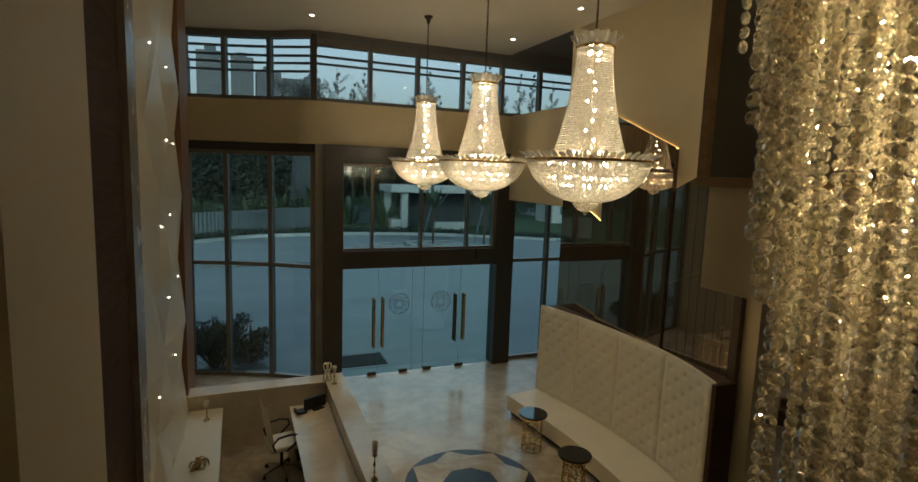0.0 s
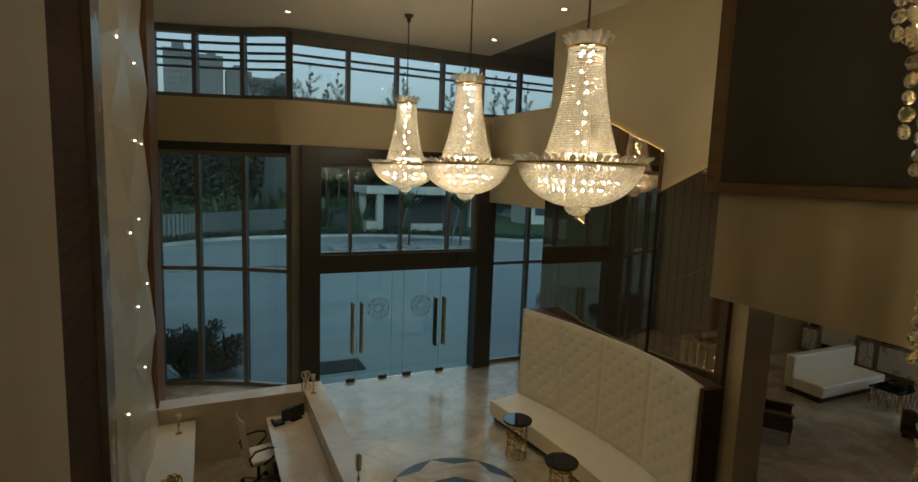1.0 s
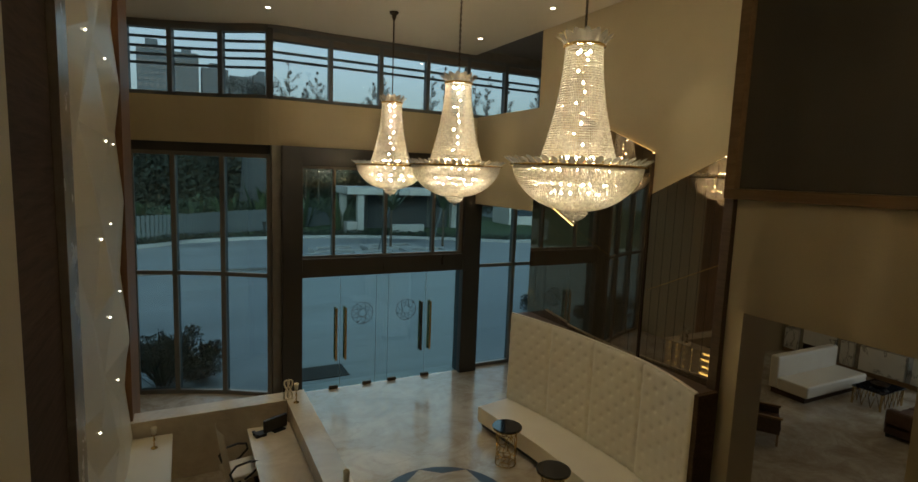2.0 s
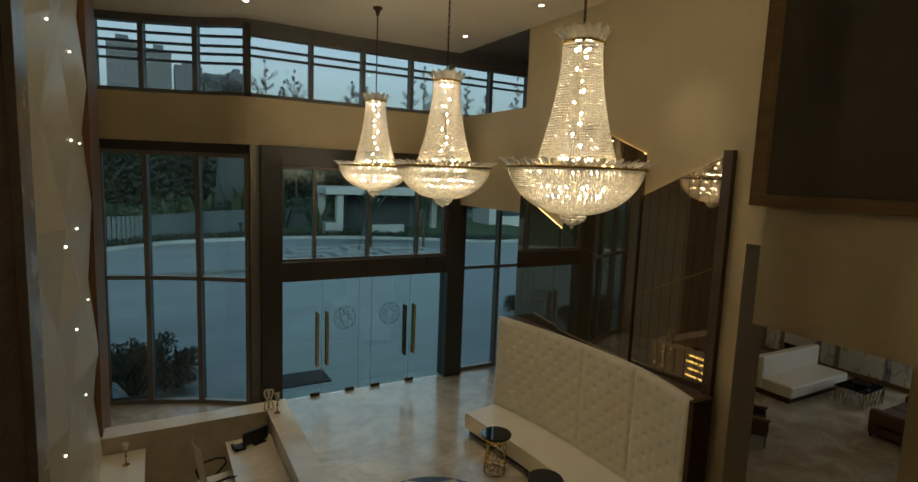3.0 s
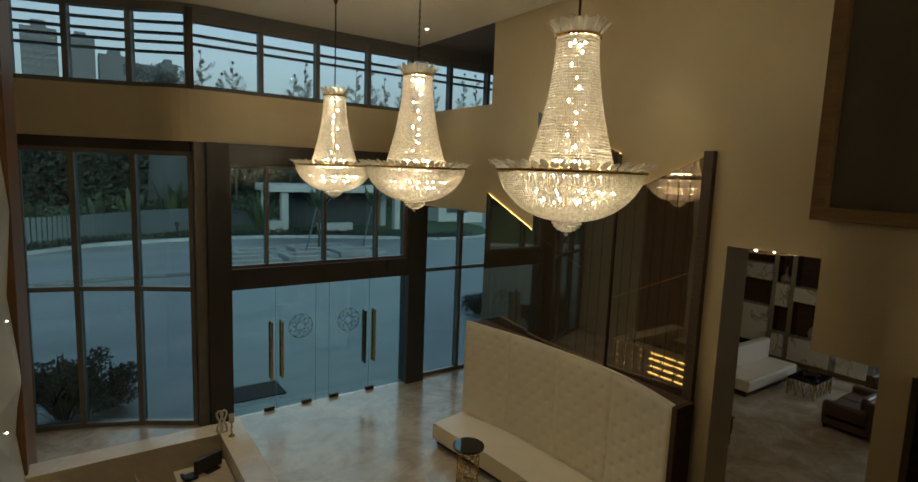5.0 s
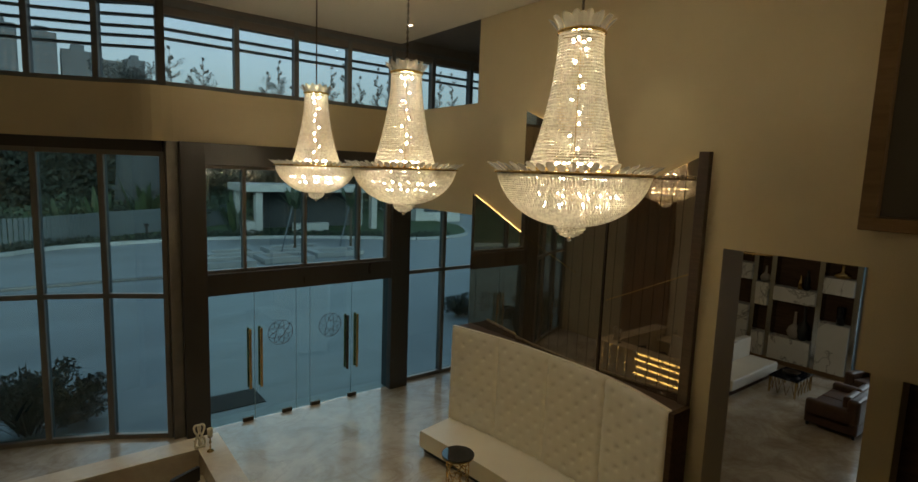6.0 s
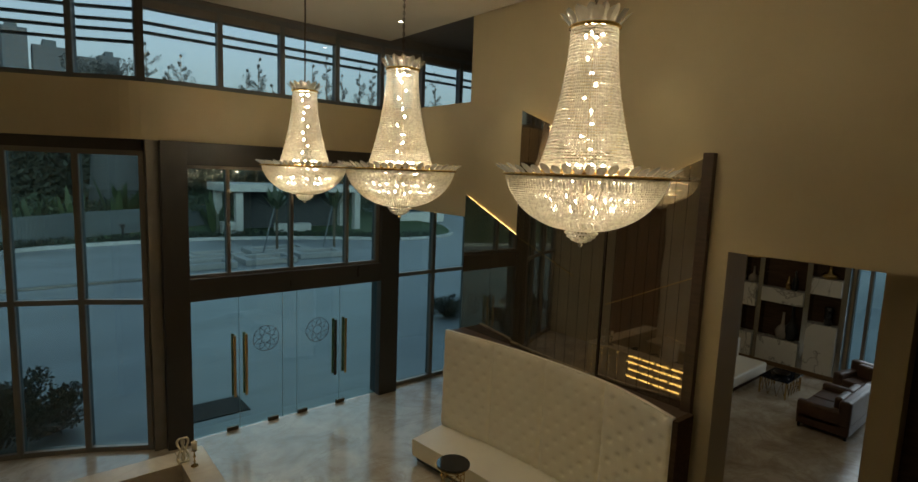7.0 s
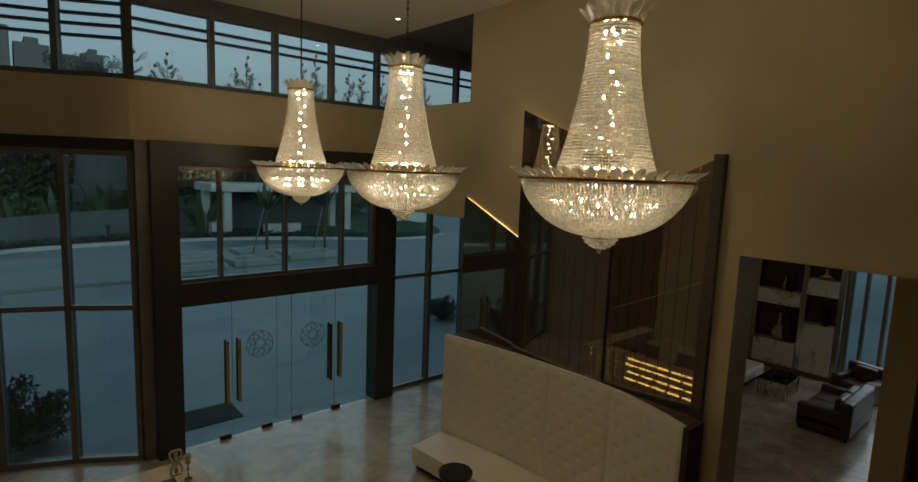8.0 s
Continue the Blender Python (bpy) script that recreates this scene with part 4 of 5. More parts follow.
# brass ornament on the back shelf: a cluster of curled leaves
t = thing("brass_ornament", (-0.31, 8.62, 0.85), "gold ornament of curled leaves lying on the back shelf", "ornament")
rq = random.Random(11)
for i in range(13):
    bm = bmesh.new()
    a = rq.uniform(0, 6.28)
    r = rq.uniform(0.02, 0.10)
    c = Vector((-0.31 + r * math.cos(a), 8.62 + 1.2 * r * math.sin(a), 0.86))
    tube(bm, [c + Vector((0.05 * math.cos(a + s * 1.3), 0.05 * math.sin(a + s * 1.3), 0.012 + 0.10 * math.sin(s * 1.1))) for s in (0, 0.5, 1.0, 1.5, 2.0, 2.6)], 0.013, 6, 0.004)
    part("curled_leaf", bm, BRASS, t, smooth=True)
part("base", boxes((-0.40, -0.22, 8.52, 8.72, 0.85, 0.872), bevel=0.004), BRASS, t)

# telephone and monitor on the desk
t = thing("desk_monitor", (1.60, 10.25, 0.80), "black monitor seen from behind on the desk", "monitor")
m = Matrix.Translation((1.60, 10.22, 0.80)) @ pose(0, 0, 0, 0, 0, 25)
part("screen_case", box(bmesh.new(), -0.27, 0.17, -0.03, 0.03, 0.03, 0.25, 0.012, m), BLACK, t)
part("stand", box(bmesh.new(), -0.025, 0.025, 0.0, 0.03, 0.0, 0.16, 0.003, m), BLACK, t)
part("foot", box(bmesh.new(), -0.11, 0.11, -0.08, 0.08, 0.0, 0.015, 0.003, m), BLACK, t)
t = thing("desk_telephone", (1.28, 10.0, 0.80), "black desk telephone with handset", "telephone")
m = Matrix.Translation((1.29, 10.12, 0.80)) @ pose(0, 0, 0, 0, 0, 15)
part("base", box(bmesh.new(), -0.09, 0.09, -0.09, 0.09, 0.0, 0.045, 0.01, m), BLACK, t)
part("handset", box(bmesh.new(), -0.10, -0.05, -0.10, 0.10, 0.046, 0.075, 0.012, m), BLACK, t)

# office chair
t = thing("office_chair", (0.82, 9.55, 0), "cream leather office chair with black loop arms and castors", "chair")
m = Matrix.Translation((0.92, 9.60, 0)) @ pose(0, 0, 0, 0, 0, -80) @ Matrix.Diagonal((1.1, 1.1, 1.12, 1))
bm = bmesh.new()
bmesh.ops.create_grid(bm, x_segments=12, y_segments=14, size=0.5)
for v in bm.verts:
    u, w = v.co.x, v.co.y
    v.co = Vector((u * 0.50 * (1 - 0.25 * max(0, w) ** 2), -0.24 - 0.10 * w + 0.12 * u * u, 0.86 + 0.62 * w))
ret = bmesh.ops.solidify(bm, geom=bm.faces[:], thickness=0.05)
bmesh.ops.transform(bm, matrix=m, verts=bm.verts[:])
part("backrest", bm, LEATHER, t, smooth=True)
part("seat", box(bmesh.new(), -0.25, 0.25, -0.22, 0.27, 0.45, 0.53, 0.03, m), LEATHER, t)
for s in (-1, 1):
    bm = bmesh.new()
    pts = [(s * 0.28, -0.16, 0.50), (s * 0.30, -0.20, 0.62), (s * 0.30, -0.12, 0.71), (s * 0.30, 0.06, 0.73), (s * 0.30, 0.18, 0.70), (s * 0.29, 0.20, 0.62), (s * 0.28, 0.08, 0.52), (s * 0.27, 0.0, 0.47)]
    tube(bm, [m @ Vector(p) for p in pts], 0.018, 8)
    part("armrest", bm, BLACK, t, "black loop armrest", smooth=True)
bm = bmesh.new()
tube(bm, [m @ Vector((0, 0, 0.10)), m @ Vector((0, 0, 0.45))], 0.028, 12)
part("gas_column", bm, BLACK, t)
for i in range(5):
    a = 2 * math.pi * i / 5
    leg = part("leg", tube(bmesh.new(), [m @ Vector((0, 0, 0.12)), m @ Vector((0.16 * math.cos(a), 0.16 * math.sin(a), 0.11)), m @ Vector((0.30 * math.cos(a), 0.30 * math.sin(a), 0.075))], 0.022, 8, 0.015), CHROME, t)
    bm = bmesh.new()
    c = m @ Vector((0.30 * math.cos(a), 0.30 * math.sin(a), 0.03))
    bmesh.ops.create_cone(bm, cap_ends=True, segments=14, radius1=0.03, radius2=0.03, depth=0.04, matrix=Matrix.Translation(c) @ pose(0, 0, 0, 90, 0, math.degrees(a)))
    part("castor", bm, BLACK, leg)

# ---- lounge beyond the opening ----
structure("wall_lounge", boxes((18.0, 18.2, 6.85, 11.6, 0, 4.8), (18.0, 18.2, -4.0, 4.2, 0, 4.8), (18.0, 18.2, 4.2, 6.85, 3.9, 4.8), (10.6, 18.0, 11.4, 11.6, 0, 4.8)), PAINT, "plain walls of the lounge", "wall")
structure("ceiling_lounge", boxes((7.62, 18.2, -4.0, 10.4, 4.62, 4.8), (10.6, 18.2, 10.4, 11.6, 4.62, 4.8)), CEIL, "plain lounge ceiling", "ceiling")
glazing("window_lounge", (18.1, 6.85), (18.1, 4.2), 0.05, 3.9, (), "lounge window with slim frames and daylight behind", middles=(0.13, 0.30), mat=MULLION, w=0.04)
t = thing("display_wall", (17.8, 8.8, 0), "tall display shelf of white veined marble blocks and dark niches", "shelf")
part("back_board", boxes((17.96, 17.995, 6.9, 11.3, 0.0, 4.0)), DARKWOOD, t)
part("plinth", boxes((17.60, 17.958, 6.9, 11.3, 0.0, 0.14), bevel=0.004), FRAMEWOOD, t)
for y in (6.96, 7.86, 9.14, 9.66, 10.75):
    part("upright", boxes((17.62, 17.958, y - 0.07, y + 0.07, 0.142, 4.0), bevel=0.003), CHROME, t, "mirror-polished steel upright")
for y0, y1, z0, z1 in ((9.22, 9.58, 1.72, 2.42), (9.22, 9.58, 0.15, 0.86), (7.94, 9.06, 1.95, 2.37), (7.94, 9.06, 0.15, 0.85), (7.04, 7.78, 2.40, 2.86), (7.04, 7.78, 0.15, 1.55),
                       (9.74, 10.67, 0.45, 1.62), (9.74, 10.67, 2.45, 2.95), (10.83, 11.25, 1.4, 2.2), (10.83, 11.25, 0.15, 0.8)):
    part("marble_block", boxes((17.55, 17.955, y0, y1, z0, z1), bevel=0.004), WHITESTONE, t, "white marble block with grey veins")


def vase(x, y, z, prof, material, label):
    t = thing("vase", (x, y, z), label, "vase", "shelf ornaments")
    part("body", lathe(bmesh.new(), [(r, z + h) for r, h in prof], x, y, 20), material, t, smooth=True)


ROUND = [(0, 0), (0.08, 0), (0.17, 0.10), (0.20, 0.22), (0.15, 0.36), (0.05, 0.46), (0.035, 0.80), (0.05, 0.82), (0, 0.82)]
SLIM = [(0, 0), (0.07, 0), (0.075, 0.32), (0.03, 0.42), (0.025, 0.58), (0, 0.58)]
vase(17.75, 8.45, 0.85, ROUND, STRIP, "round grey long-necked vase on the display shelf")
vase(17.78, 8.22, 0.85, [(r, h * 1.25) for r, h in ROUND], BLACK, "black long-necked vase on the display shelf")
vase(17.75, 7.32, 1.55, [(0, 0), (0.10, 0), (0.11, 0.5), (0.09, 0.52), (0, 0.52)], SMOKE, "dark cylinder vase on the display shelf")
vase(17.75, 8.25, 2.37, SLIM, BLACK, "black bottle on the display shelf")
vase(17.75, 8.42, 2.37, [(r * 0.9, h * 0.7) for r, h in SLIM], BRASS, "amber bottle on the display shelf")
vase(17.75, 9.40, 2.42, [(r * 0.8, h * 0.6) for r, h in ROUND], STRIP, "small grey vase on the display shelf")
vase(17.75, 7.40, 2.86, [(r * 1.1, h * 0.45) for r, h in ROUND], BRASS, "squat golden bowl on the display shelf")

t = thing("lounge_bench", (14.9, 8.6, 0), "long cream upholstered lounge bench with a low back", "bench")
part("seat", boxes((13.75, 16.4, 8.28, 9.05, 0.14, 0.44), bevel=0.04), LEATHER, t)
part("backrest", boxes((13.75, 16.4, 9.05, 9.28, 0.14, 0.98), bevel=0.04), LEATHER, t)
part("plinth", boxes((13.80, 16.35, 8.36, 9.22, 0.0, 0.14)), DARKWOOD, t)

t = thing("coffee_table", (15.6, 7.62, 0), "black glass coffee table on gold lattice legs", "table")
part("tabletop", boxes((15.05, 16.12, 7.28, 7.98, 0.43, 0.455), bevel=0.005), SMOKE, t)
for x in (15.09, 16.08):
    for y in (7.32, 7.94):
        part("leg", boxes((x - 0.02, x + 0.02, y - 0.02, y + 0.02, 0, 0.43)), BRASS, t)
for y in (7.32, 7.94):
    bm = bmesh.new()
    for i in range(5):
        x = 15.1 + i * 0.2
        tube(bm, [(x, y, 0.02), (x + 0.1, y, 0.40), (x + 0.2, y, 0.02)], 0.010, 5)
    part("lattice", bm, BRASS, t)
for x in (15.09, 16.08):
    bm = bmesh.new()
    for i in range(3):
        y = 7.33 + i * 0.2
        tube(bm, [(x, y, 0.02), (x, y + 0.1, 0.40), (x, y + 0.2, 0.02)], 0.010, 5)
    part("lattice", bm, BRASS, t)
t = thing("fruit_bowl", (15.6, 7.62, 0.455), "shallow dark bowl on the coffee table", "bowl")
part("bowl", lathe(bmesh.new(), [(0, 0.455), (0.10, 0.455), (0.20, 0.53), (0.19, 0.53), (0.09, 0.475), (0, 0.475)], 15.6, 7.62, 20), DARKMETAL, t, smooth=True)


def sofa(x0, y0, length, depth, turn, label):
    t = thing("sofa", (x0, y0, 0), label, "sofa", "lounge seats")
    m = Matrix.Translation((x0, y0, 0)) @ pose(0, 0, 0, 0, 0, turn)
    part("base", box(bmesh.new(), 0, length, 0, depth, 0.08, 0.34, 0.03, m), SOFA, t)
    part("backrest", box(bmesh.new(), 0.0, length, 0, 0.24, 0.30, 0.86, 0.06, m), SOFA, t)
    for a in (0, length - 0.22):
        part("arm", box(bmesh.new(), a, a + 0.22, 0.1, depth + 0.02, 0.20, 0.62, 0.06, m), SOFA, t)
    n = max(1, round((length - 0.44) / 0.7))
    w = (length - 0.45) / n
    for i in range(n):
        part("seat_cushion", box(bmesh.new(), 0.225 + i * w, 0.222 + (i + 1) * w, 0.22, depth, 0.33, 0.48, 0.04, m), SOFA, t)
        part("back_cushion", box(bmesh.new(), 0.24 + i * w, 0.20 + (i + 1) * w, 0.22, 0.40, 0.47, 0.84, 0.06, m), SOFA, t)
    for a in (0.06, length - 0.06):
        for b in (0.06, depth - 0.06):
            part("leg", box(bmesh.new(), a - 0.025, a + 0.025, b - 0.025, b + 0.025, 0, 0.085, 0, m), BLACK, t)
    return t


sofa(13.70, 5.60, 1.9, 1.02, 0, "brown leather lounge sofa with rounded arms")
sofa(17.3, 5.55, 1.0, 0.95, 75, "brown leather armchair facing the coffee table")
t = thing("lounge_chair", (11.3, 7.9, 0), "dark wood lounge chair with a brown seat and pale arms", "chair")
m = Matrix.Translation((11.1, 7.7, 0)) @ pose(0, 0, 0, 0, 0, 35)
part("seat", box(bmesh.new(), -0.35, 0.35, -0.35, 0.35, 0.30, 0.46, 0.04, m), SOFA, t)
part("backrest", box(bmesh.new(), -0.35, 0.35, 0.27, 0.40, 0.40, 0.88, 0.05, m), SOFA, t)
for s in (-0.36, 0.36):
    part("arm", box(bmesh.new(), s - 0.035, s + 0.035, -0.36, 0.36, 0.58, 0.63, 0.01, m), FRAMEWOOD, t)
    part("side_panel", box(bmesh.new(), s - 0.03, s + 0.03, -0.33, 0.36, 0.26, 0.579, 0.01, m), BROWN, t)
    for q in (-0.3, 0.3):
        part("leg", box(bmesh.new(), s * 0.9 - 0.02, s * 0.9 + 0.02, q - 0.02, q + 0.02, 0, 0.30, 0, m), FRAMEWOOD, t)

t = thing("lounge_pendant", (13.0, 7.5, 4.6), "ring pendant lamp with small candle bulbs", "pendant lamp")
PX, PY, PZ = 12.2, 7.45, 3.97
bm = bmesh.new()
tube(bm, [(PX + 0.55 * math.cos(2 * math.pi * j / 32), PY + 0.55 * math.sin(2 * math.pi * j / 32), PZ) for j in range(33)], 0.02, 6)
part("ring", bm, BRASS, t)
part("rod", tube(bmesh.new(), [(PX, PY, PZ - 0.1), (PX, PY, 4.62)], 0.012, 6), BRASS, t)
for j in range(10):
    a = 2 * math.pi * j / 10
    bm = bmesh.new()
    bmesh.ops.create_uvsphere(bm, u_segments=8, v_segments=6, radius=0.028, matrix=Matrix.Translation((PX + 0.55 * math.cos(a), PY + 0.55 * math.sin(a), PZ + 0.06)))
    part("bulb", bm, PENDANT, t)
    if j % 2 == 0:
        part("spoke", tube(bmesh.new(), [(PX, PY, PZ), (PX + 0.55 * math.cos(a), PY + 0.55 * math.sin(a), PZ)], 0.008, 5), BRASS, t)
l = new("lounge_window_light", bpy.data.lights.new("lounge_window_light", "AREA"))
l.matrix_world = look((17.9, 5.3, 2.0), (10.0, 5.3, 1.2))
l.data.shape, l.data.size, l.data.size_y = "RECTANGLE", 2.4, 3.4
l.data.energy, l.data.color = 36.0, (0.80, 0.92, 1.0)

# ---- outdoors ----
structure("ground", boxes((-400, 600, 14.03, 900, -0.6, -0.12), (19.2, 600, -300, 14.03, -0.6, -0.12), (-400, -4.2, -300, 14.03, -0.6, -0.12), (-60, 2.62, 13.95, 14.03, -0.6, -0.12), (6.76, 60, 13.8, 14.03, -0.6, -0.12)), PAVING, "pale grey concrete forecourt reaching the horizon", "ground")
t = thing("doormat", (3.4, 14.65, -0.12), "large dark ribbed doormat outside the doors", "doormat")
part("mat", boxes((2.78, 4.10, 14.56, 15.48, -0.12, -0.10), bevel=0.004), MAT, t)

# lawn behind a curved kerb
edge = [(-30, 26), (-14, 33.5), (-6, 38.3), (-1.9, 41.0), (1.1, 43.2), (6.2, 44.2), (10.5, 44.2), (15.4, 43.2), (20.9, 40.7), (24.8, 38.7), (30, 40), (34, 46)]
curve = [along(edge, i / 66) for i in range(67)]
bm = prism(bmesh.new(), [(p.x, p.y) for p in curve] + [(40, 120), (-60, 120), (-60, 26)], -0.13, 0.06)
structure("lawn", bm, GRASS, "dark planted lawn behind the drive", "lawn")
kerb = thing("kerb", (5, 44, -0.12), "pale curved kerb along the lawn", "kerb", kind="structure")
for i in range(0, 66, 1):
    p, q = curve[i], curve[i + 1]
    bm = bmesh.new()
    beam(bm, p, p.lerp(q, 0.985), 0.14, -0.12, 0.10, -0.14)
    part("kerb_stone", bm, KERB, kerb)
# low island kerb in the forecourt
isl = thing("island_kerb", (4, 31, -0.12), "low stone kerb of a traffic island", "kerb", kind="structure")
for i in range(16):
    x = -6.0 + i * 0.9
    y = 30.9 - 0.012 * (x - 2) ** 2
    part("kerb_stone", boxes((x, x + 0.885, y, y + 0.28, -0.12, 0.0), bevel=0.02), LOWKERB, isl)

# picket fence, one object for each pale
fence = thing("picket_fence", (2, 44, 0.06), "white picket fence in dim dusk blue-grey curving behind the lawn edge", "fence")
me = bpy.data.meshes.new("picket")
bm = boxes((-0.105, 0.105, -0.015, 0.015, 0, 1.75), bevel=0.006)
bm.to_mesh(me)
bm.free()
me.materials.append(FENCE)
line = [(-14, 38.5), (-7, 41.0), (-0.3, 43.6), (4, 47.2), (7.6, 49.4), (11, 51.5), (14, 54)]
for i in range(150):
    p = along(line, i / 149)
    q = along(line, min(1, i / 149 + 0.005))
    o = new("picket", me)
    o.parent = fence
    o.location = Vector((p.x, p.y, 0.06)) - fence.location
    o.rotation_euler = (0, 0, math.atan2(q.y - p.y, q.x - p.x))
for z in (0.5, 1.4):
    bm = tube(bmesh.new(), [(*along(line, i / 30), z) for i in range(31)], 0.04, 4)
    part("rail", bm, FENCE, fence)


def blade_clump(name, x, y, z, n, length, width, seed, label, category, droop=0.5, mat=LEAF, up=0.9, group=""):
    """A clump of arching strap leaves."""
    t = thing(name, (x, y, z), label, category, group)
    r = random.Random(seed)
    for k in range(n):
        bm = bmesh.new()
        a = r.uniform(0, 6.283)
        ll = length * r.uniform(0.6, 1.1)
        tilt = r.uniform(0.15, up)
        d = Vector((math.cos(a), math.sin(a), 0))
        s = Vector((-d.y, d.x, 0))
        prev = None
        b0 = Vector((x, y, z)) + d * r.uniform(0, 0.15 * length)
        for i in range(7):
            f = i / 6
            c = b0 + d * (ll * math.sin(tilt) * f) + Vector((0, 0, ll * math.cos(tilt) * f - droop * ll * f * f * math.sin(tilt)))
            w = width * (math.sin(math.pi * min(1, 0.12 + f * 0.88)) + 0.02)
            cur = (bm.verts.new(c - s * w), bm.verts.new(c + Vector((0, 0, -0.25 * w))), bm.verts.new(c + s * w))
            if prev:
                bm.faces.new((prev[0], prev[1], cur[1], cur[0])), bm.faces.new((prev[1], prev[2], cur[2], cur[1]))
            prev = cur
        part("leaf", bm, mat, t)
    return t


def leaf_cloud(name, blobs, n, size, mat, parent, seed):
    r = random.Random(seed)
    verts, faces = [], []
    o = Vector(parent.location)
    for (cx, cy, cz, rx, rz) in blobs:
        for _ in range(n):
            v = Vector((r.gauss(0, 1), r.gauss(0, 1), r.gauss(0, 1))).normalized() * r.random() ** 0.4
            c = Vector((cx + v.x * rx, cy + v.y * rx, cz + v.z * rz)) - o
            a = Vector((r.uniform(-1, 1), r.uniform(-1, 1), r.uniform(-1, 1))).normalized()
            b = a.orthogonal().normalized()
            s = size * r.uniform(0.5, 1.3)
            k = len(verts)
            verts += [tuple(c - a * s), tuple(c + b * s * 0.45), tuple(c + a * s), tuple(c - b * s * 0.45)]
            faces.append((k, k + 1, k + 2, k + 3))
    return list_part(name, verts, faces, mat, parent, "", "stuff")


# shrubs against the glass: dense small leaves with a few long ones
def shrub(x, y, r, h, n, seed, label):
    t = blade_clump("shrub", x, y, -0.12, 70, h * 1.35, 0.034, seed, label, "shrub", 0.5, DARKLEAF, 0.9, "shrubs outside")
    q = random.Random(seed)
    blobs = [(x + q.uniform(-r, r), y + q.uniform(-0.4, 0.4), q.uniform(0.1, h * 0.75), 0.30, 0.28) for _ in range(n)]
    leaf_cloud("foliage", blobs, 150, 0.06, DARKLEAF, t, seed)


shrub(-0.30, 15.65, 0.70, 1.32, 18, 3, "dense dark green shrub growing outside the lobby window")
shrub(0.55, 15.75, 0.35, 0.8, 8, 4, "low dark green shrub growing outside the lobby window")
shrub(12.9, 18.5, 0.5, 0.62, 12, 5, "dark green shrub beside the drive")

# banana-like plants behind the fence and by the pavilion
rp = random.Random(17)
for i, (x, y, s) in enumerate(((1.0, 49, 3.0), (3.4, 50, 3.4), (6.6, 52.5, 4.6), (7.6, 53, 4.2), (12.2, 46.5, 3.4), (-3.0, 47, 2.8), (-6, 45, 3.0), (9.8, 50.5, 3.6))):
    blade_clump("banana_plant", x, y, 0.06, 12, s, 0.26, 40 + i, "tall green banana plant with upright broad leaves", "plant", 0.25, LEAF, 0.55, "banana plants")
# young palms with slanted props in the forecourt
for i, (x, y) in enumerate(((11.9, 35.6), (16.2, 36.3))):
    t = blade_clump("young_palm", x + 1.1, y + 0.5, 2.7, 14, 1.9, 0.16, 60 + i, "young propped palm with a tuft of broad leaves", "palm", 0.35, LEAF, 0.9, "young palms")
    part("trunk", tube(bmesh.new(), [(x + 1.1, y + 0.5, -0.12), (x + 1.1, y + 0.5, 2.75)], 0.10, 8, 0.07), BARK, t)
    part("prop", tube(bmesh.new(), [(x, y, -0.1), (x + 1.05, y + 0.5, 3.3)], 0.045, 6), FENCE, t, "slanted prop pole")
# raised frames of the sunken planters
for x0, x1, y0, y1 in ((6.3, 9.4, 32.3, 34.3), (9.9, 12.9, 32.6, 34.7), (7.6, 10.7, 35.3, 37.3), (13.4, 16.6, 33.4, 35.5), (11.3, 15.2, 35.8, 37.8)):
    t = thing("planter_frame", (x0, y0, -0.12), "low pale concrete planter frame around dark water", "planter", "planter frames")
    for a, b, c, d in ((x0, x1, y0, y0 + 0.42), (x0, x1, y1 - 0.42, y1), (x0, x0 + 0.42, y0 + 0.42, y1 - 0.42), (x1 - 0.42, x1, y0 + 0.42, y1 - 0.42)):
        part("side", boxes((a, b, c, d, -0.12, 0.20), bevel=0.02), RENDER, t)
    part("water", boxes((x0 + 0.42, x1 - 0.42, y0 + 0.42, y1 - 0.42, -0.12, -0.06)), SMOKE, t, "dark still water")

# garden lamp by the fence
t = thing("bollard_lamp", (6.0, 46.4, 0.06), "small dark garden bollard lamp", "lamp")
part("post", boxes((5.93, 6.07, 46.3, 46.5, 0.06, 0.75)), BLACK, t)
part("head", boxes((5.85, 6.15, 46.2, 46.6, 0.75, 1.0), bevel=0.03), BLACK, t)

# white flat-roofed pavilion
t = thing("pavilion", (16, 47, 0.06), "white flat-roofed garden pavilion with square columns", "pavilion")
part("roof", boxes((12.4, 24.6, 45.2, 49.6, 3.35, 3.95), bevel=0.03), RENDER, t)
for x, y in ((13.45, 45.6), (12.75, 48.6), (23.7, 45.6), (23.9, 48.8)):
    part("column", boxes((x, x + 0.55, y, y + 0.55, 0.06, 3.35), bevel=0.01), RENDER, t)
part("base_wall", boxes((12.5, 13.4, 45.5, 48.5, 0.06, 1.0), bevel=0.02), RENDER, t)
part("bench_wall", boxes((16.6, 19.6, 45.6, 46.2, 0.06, 0.75), bevel=0.02), RENDER, t)
# dark sheet that stands in for the shade under the pavilion roof
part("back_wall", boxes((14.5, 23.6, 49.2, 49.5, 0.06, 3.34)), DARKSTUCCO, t)
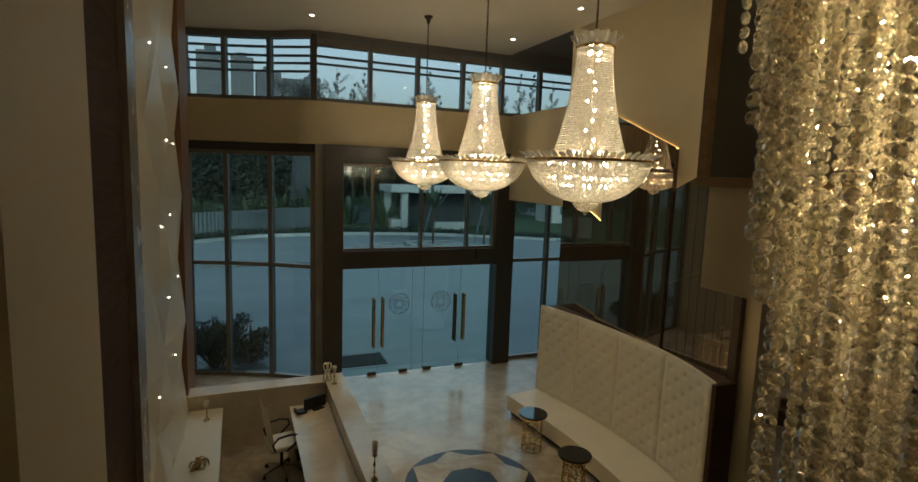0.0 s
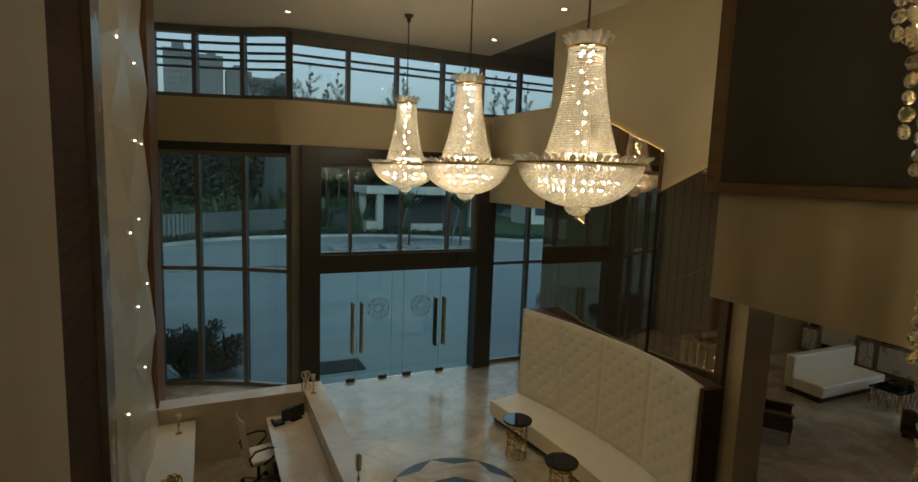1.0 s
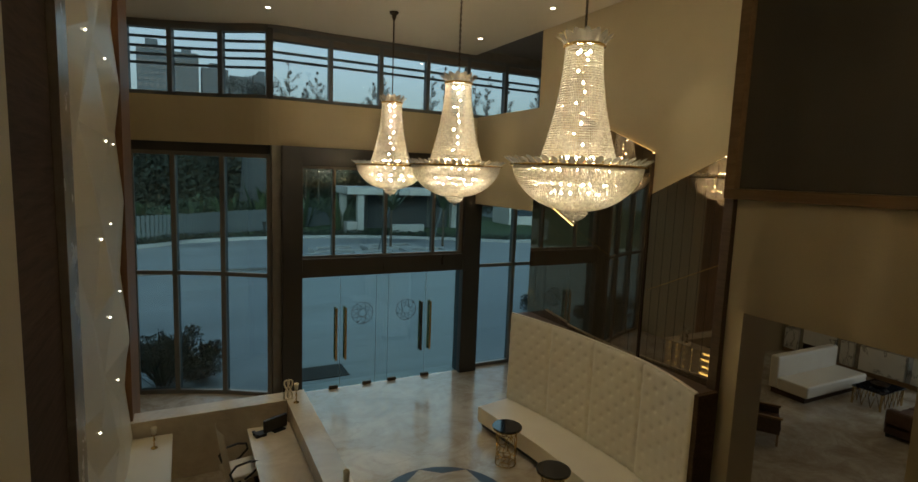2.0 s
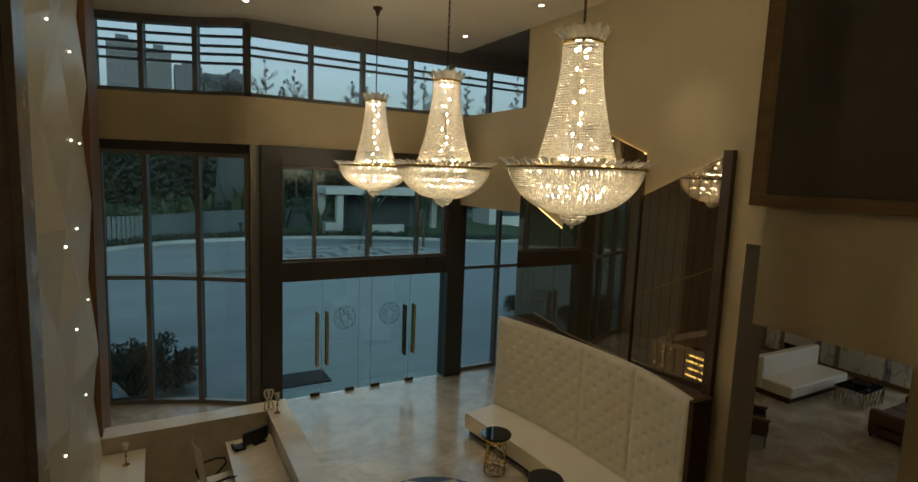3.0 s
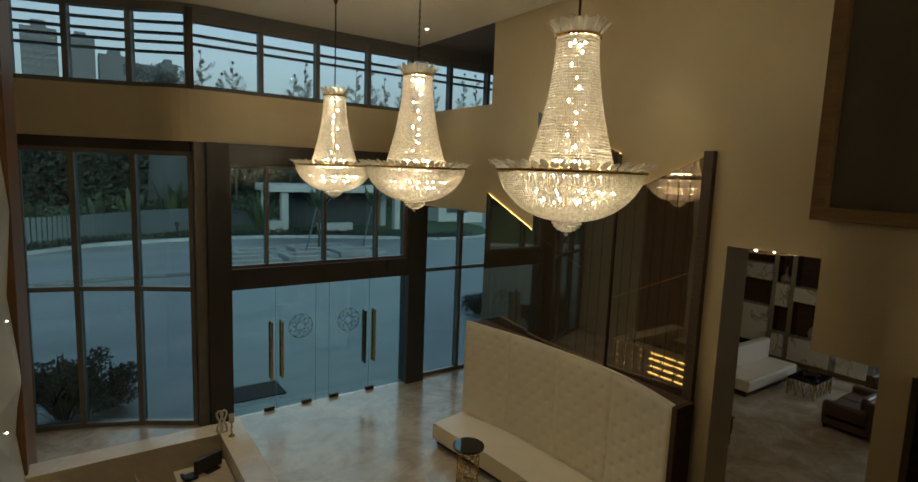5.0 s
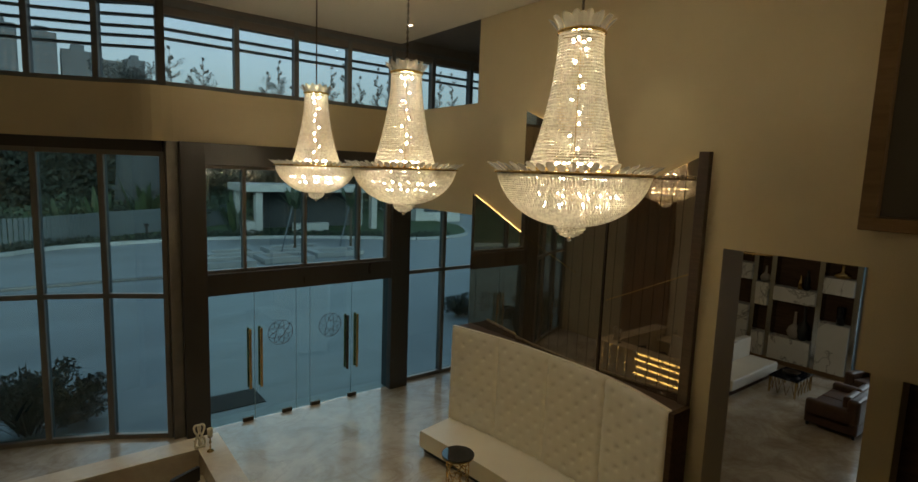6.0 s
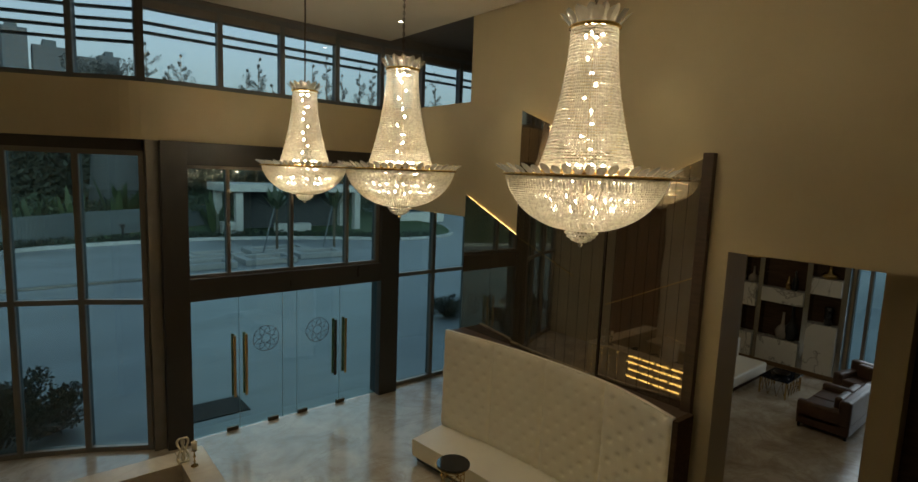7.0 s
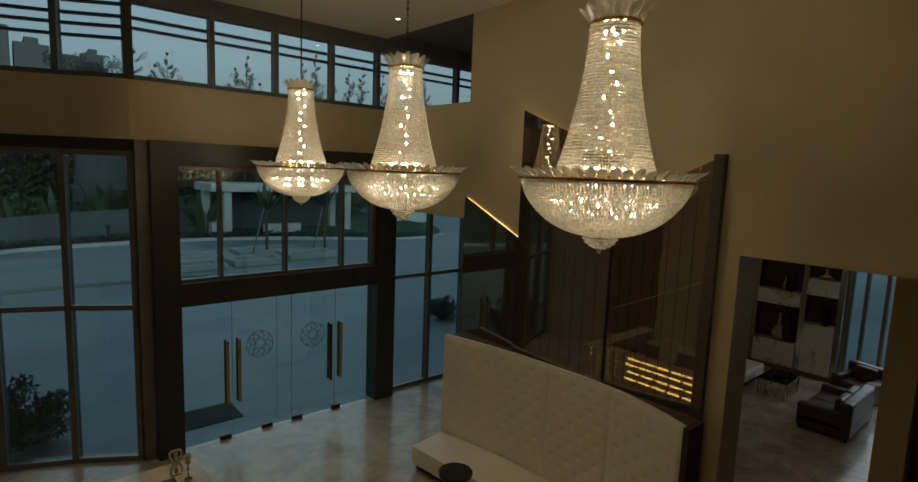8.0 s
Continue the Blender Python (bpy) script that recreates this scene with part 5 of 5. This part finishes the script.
# low pavilion by the drive
t = thing("gate_house", (33, 52, -0.12), "small pale gate house with a flat roof", "building")
part("roof", boxes((31, 39, 50, 55, 3.4, 3.9), bevel=0.03), RENDER, t)
part("wall", boxes((32, 38, 51, 54.5, -0.12, 3.4)), RENDER, t)
part("window", boxes((33, 36, 50.98, 51.0, 1.0, 2.6)), TOWERGLASS, t)

# tapered round tower behind the fence
t = thing("round_tower", (7.6, 58, 0), "stout tapered grey masonry tower", "tower")
part("shaft", lathe(bmesh.new(), [(0, 0), (2.6, 0), (2.25, 4), (2.0, 8), (1.85, 12), (0, 12)], 7.6, 58, 40), DARKSTUCCO, t, smooth=True)
part("ledge", lathe(bmesh.new(), [(2.36, 2.9), (2.55, 2.9), (2.55, 3.2), (2.32, 3.2), (2.36, 2.9)], 7.6, 58, 40), DARKSTUCCO, t)


# ---- trees ----
def conifer(x, y, h, seed, spread=0.24):
    """A feathery casuarina with an uneven, gappy outline."""
    r = random.Random(seed)
    t = thing("casuarina_tree", (x, y, 0), "slender feathery casuarina tree against the evening sky", "tree", "casuarina trees")
    lean = r.uniform(-0.5, 0.5)
    part("trunk", tube(bmesh.new(), [(x, y, 0), (x + lean * 0.4, y, h * 0.5), (x + lean, y, h)], 0.12, 7, 0.02), BARK, t)
    blobs = []
    bm = bmesh.new()
    for i in range(70):
        f = 1.0 - 0.78 * (1.0 - i / 69) ** 0.6
        z = h * f
        reach = ((1.0 - f) ** 0.8 * h * spread + 0.2) * r.uniform(0.45, 1.2)
        a = r.uniform(0, 6.283)
        px = x + lean * f
        tip = Vector((px + math.cos(a) * reach, y + math.sin(a) * reach, z + reach * 0.8))
        tube(bm, [(px, y, z), tuple(tip)], 0.04, 4, 0.015)
        for q in (0.35, 0.6, 0.82, 1.05):
            c = Vector((px, y, z)).lerp(tip, q)
            blobs.append((c.x, c.y, c.z, min(0.42, 0.12 + 0.14 * reach), min(0.48, 0.16 + 0.16 * reach)))
    part("limb", bm, BARK, t)
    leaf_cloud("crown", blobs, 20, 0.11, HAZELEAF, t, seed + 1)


TREES = ((11.9, 17.3, 0.26), (13.7, 15.4, 0.24), (15.5, 16.9, 0.26), (21.3, 16.1, 0.22), (23.0, 17.7, 0.24), (25.0, 15.0, 0.2), (29.6, 17.8, 0.16), (32.3, 19.3, 0.14), (35.0, 17.4, 0.15),
         (36.6, 18.6, 0.13), (38.4, 18.8, 0.14), (42.3, 18.4, 0.15), (46.7, 19.5, 0.14), (49.9, 19.7, 0.14))
for k, (x, h, spread) in enumerate(TREES):
    conifer(x, 68.0 + 0.8 * (k % 3), h, 100 + k, spread)
t = thing("broad_tree", (7.6, 70, 0), "broad dark leafy tree before the distant towers", "tree")
part("trunk", tube(bmesh.new(), [(7.6, 70, 0), (7.4, 70, 6), (7.9, 70, 11)], 0.28, 8, 0.12), BARK, t)
rb = random.Random(77)
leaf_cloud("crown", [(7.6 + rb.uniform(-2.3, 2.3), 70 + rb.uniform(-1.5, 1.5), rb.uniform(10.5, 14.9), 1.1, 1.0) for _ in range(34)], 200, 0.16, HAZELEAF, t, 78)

# dark wood behind the garden
wood_t = thing("far_wood", (10, 78, 0), "dark dense belt of trees behind the garden", "trees", kind="stuff")
rw = random.Random(9)
blobs = []
for i in range(130):
    x = -45 + i * 0.95 + rw.uniform(-1, 1)
    y = 72 + rw.uniform(0, 12)
    h = rw.uniform(5.0, 7.2) + (2.2 if x < 6 else 0)
    blobs.append((x, y, h * 0.5, 2.6, h * 0.55))
    if i % 3 == 0:
        blobs.append((x, y - 2, h * 0.85, 1.6, 1.6))
leaf_cloud("foliage", blobs, 700, 0.42, DARKLEAF, wood_t, 31)
low = thing("garden_hedge", (4, 56, 0), "loose green garden shrubs behind the fence", "hedge", kind="stuff")
blobs = [(-16 + i * 1.1 + rw.uniform(-0.5, 0.5), 50.5 + rw.uniform(-1.5, 2.5) + max(0, i - 14) * 0.25, 1.2 + rw.uniform(-0.3, 0.8), 1.3, 1.1) for i in range(46)]
leaf_cloud("foliage", blobs, 130, 0.24, LEAF, low, 33)
edgeg = thing("lawn_edge_grass", (4, 46, 0), "tufted dark grass along the lawn edge", "grass", kind="stuff")
blobs = [(p.x, p.y + 0.7, 0.2, 0.6, 0.3) for p in curve[8:58]]
leaf_cloud("tufts", blobs, 60, 0.16, DARKLEAF, edgeg, 35)


# ---- far apartment towers ----
def apartment(x, y, w, d, h, nx, nz, seed, top=0):
    t = thing("apartment_tower", (x, y, 0), "hazy distant apartment tower with rows of windows", "building", "distant towers")
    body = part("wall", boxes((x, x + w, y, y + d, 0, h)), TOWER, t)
    if top:
        part("roof_block", boxes((x + w * 0.3, x + w * 0.7, y, y + d, h, h + top)), TOWER, t)
    me = bpy.data.meshes.new("window")
    bm = boxes((0, w / nx * 0.55, -0.25, 0.1, 0, h * 0.75 / nz * 0.5))
    bm.to_mesh(me)
    bm.free()
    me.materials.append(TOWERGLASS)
    for i in range(nx):
        for j in range(nz):
            o = new("window", me)
            o.parent = body
            o.location = Vector((x + w * (i + 0.22) / nx, y, h * 0.25 + h * 0.75 * (j + 0.3) / nz)) - t.location


apartment(-34, 298, 13, 14, 57, 5, 16, 1)
apartment(-17.5, 300, 12.5, 14, 60, 5, 16, 2, 3)
apartment(-2.0, 300, 10.6, 14, 58.5, 4, 16, 3, 2)
apartment(9.9, 303, 12.2, 14, 53, 6, 18, 4, 2.5)
apartment(23.2, 306, 10, 14, 51, 4, 16, 5)
apartment(34.5, 308, 8, 14, 53, 4, 16, 6, 2)
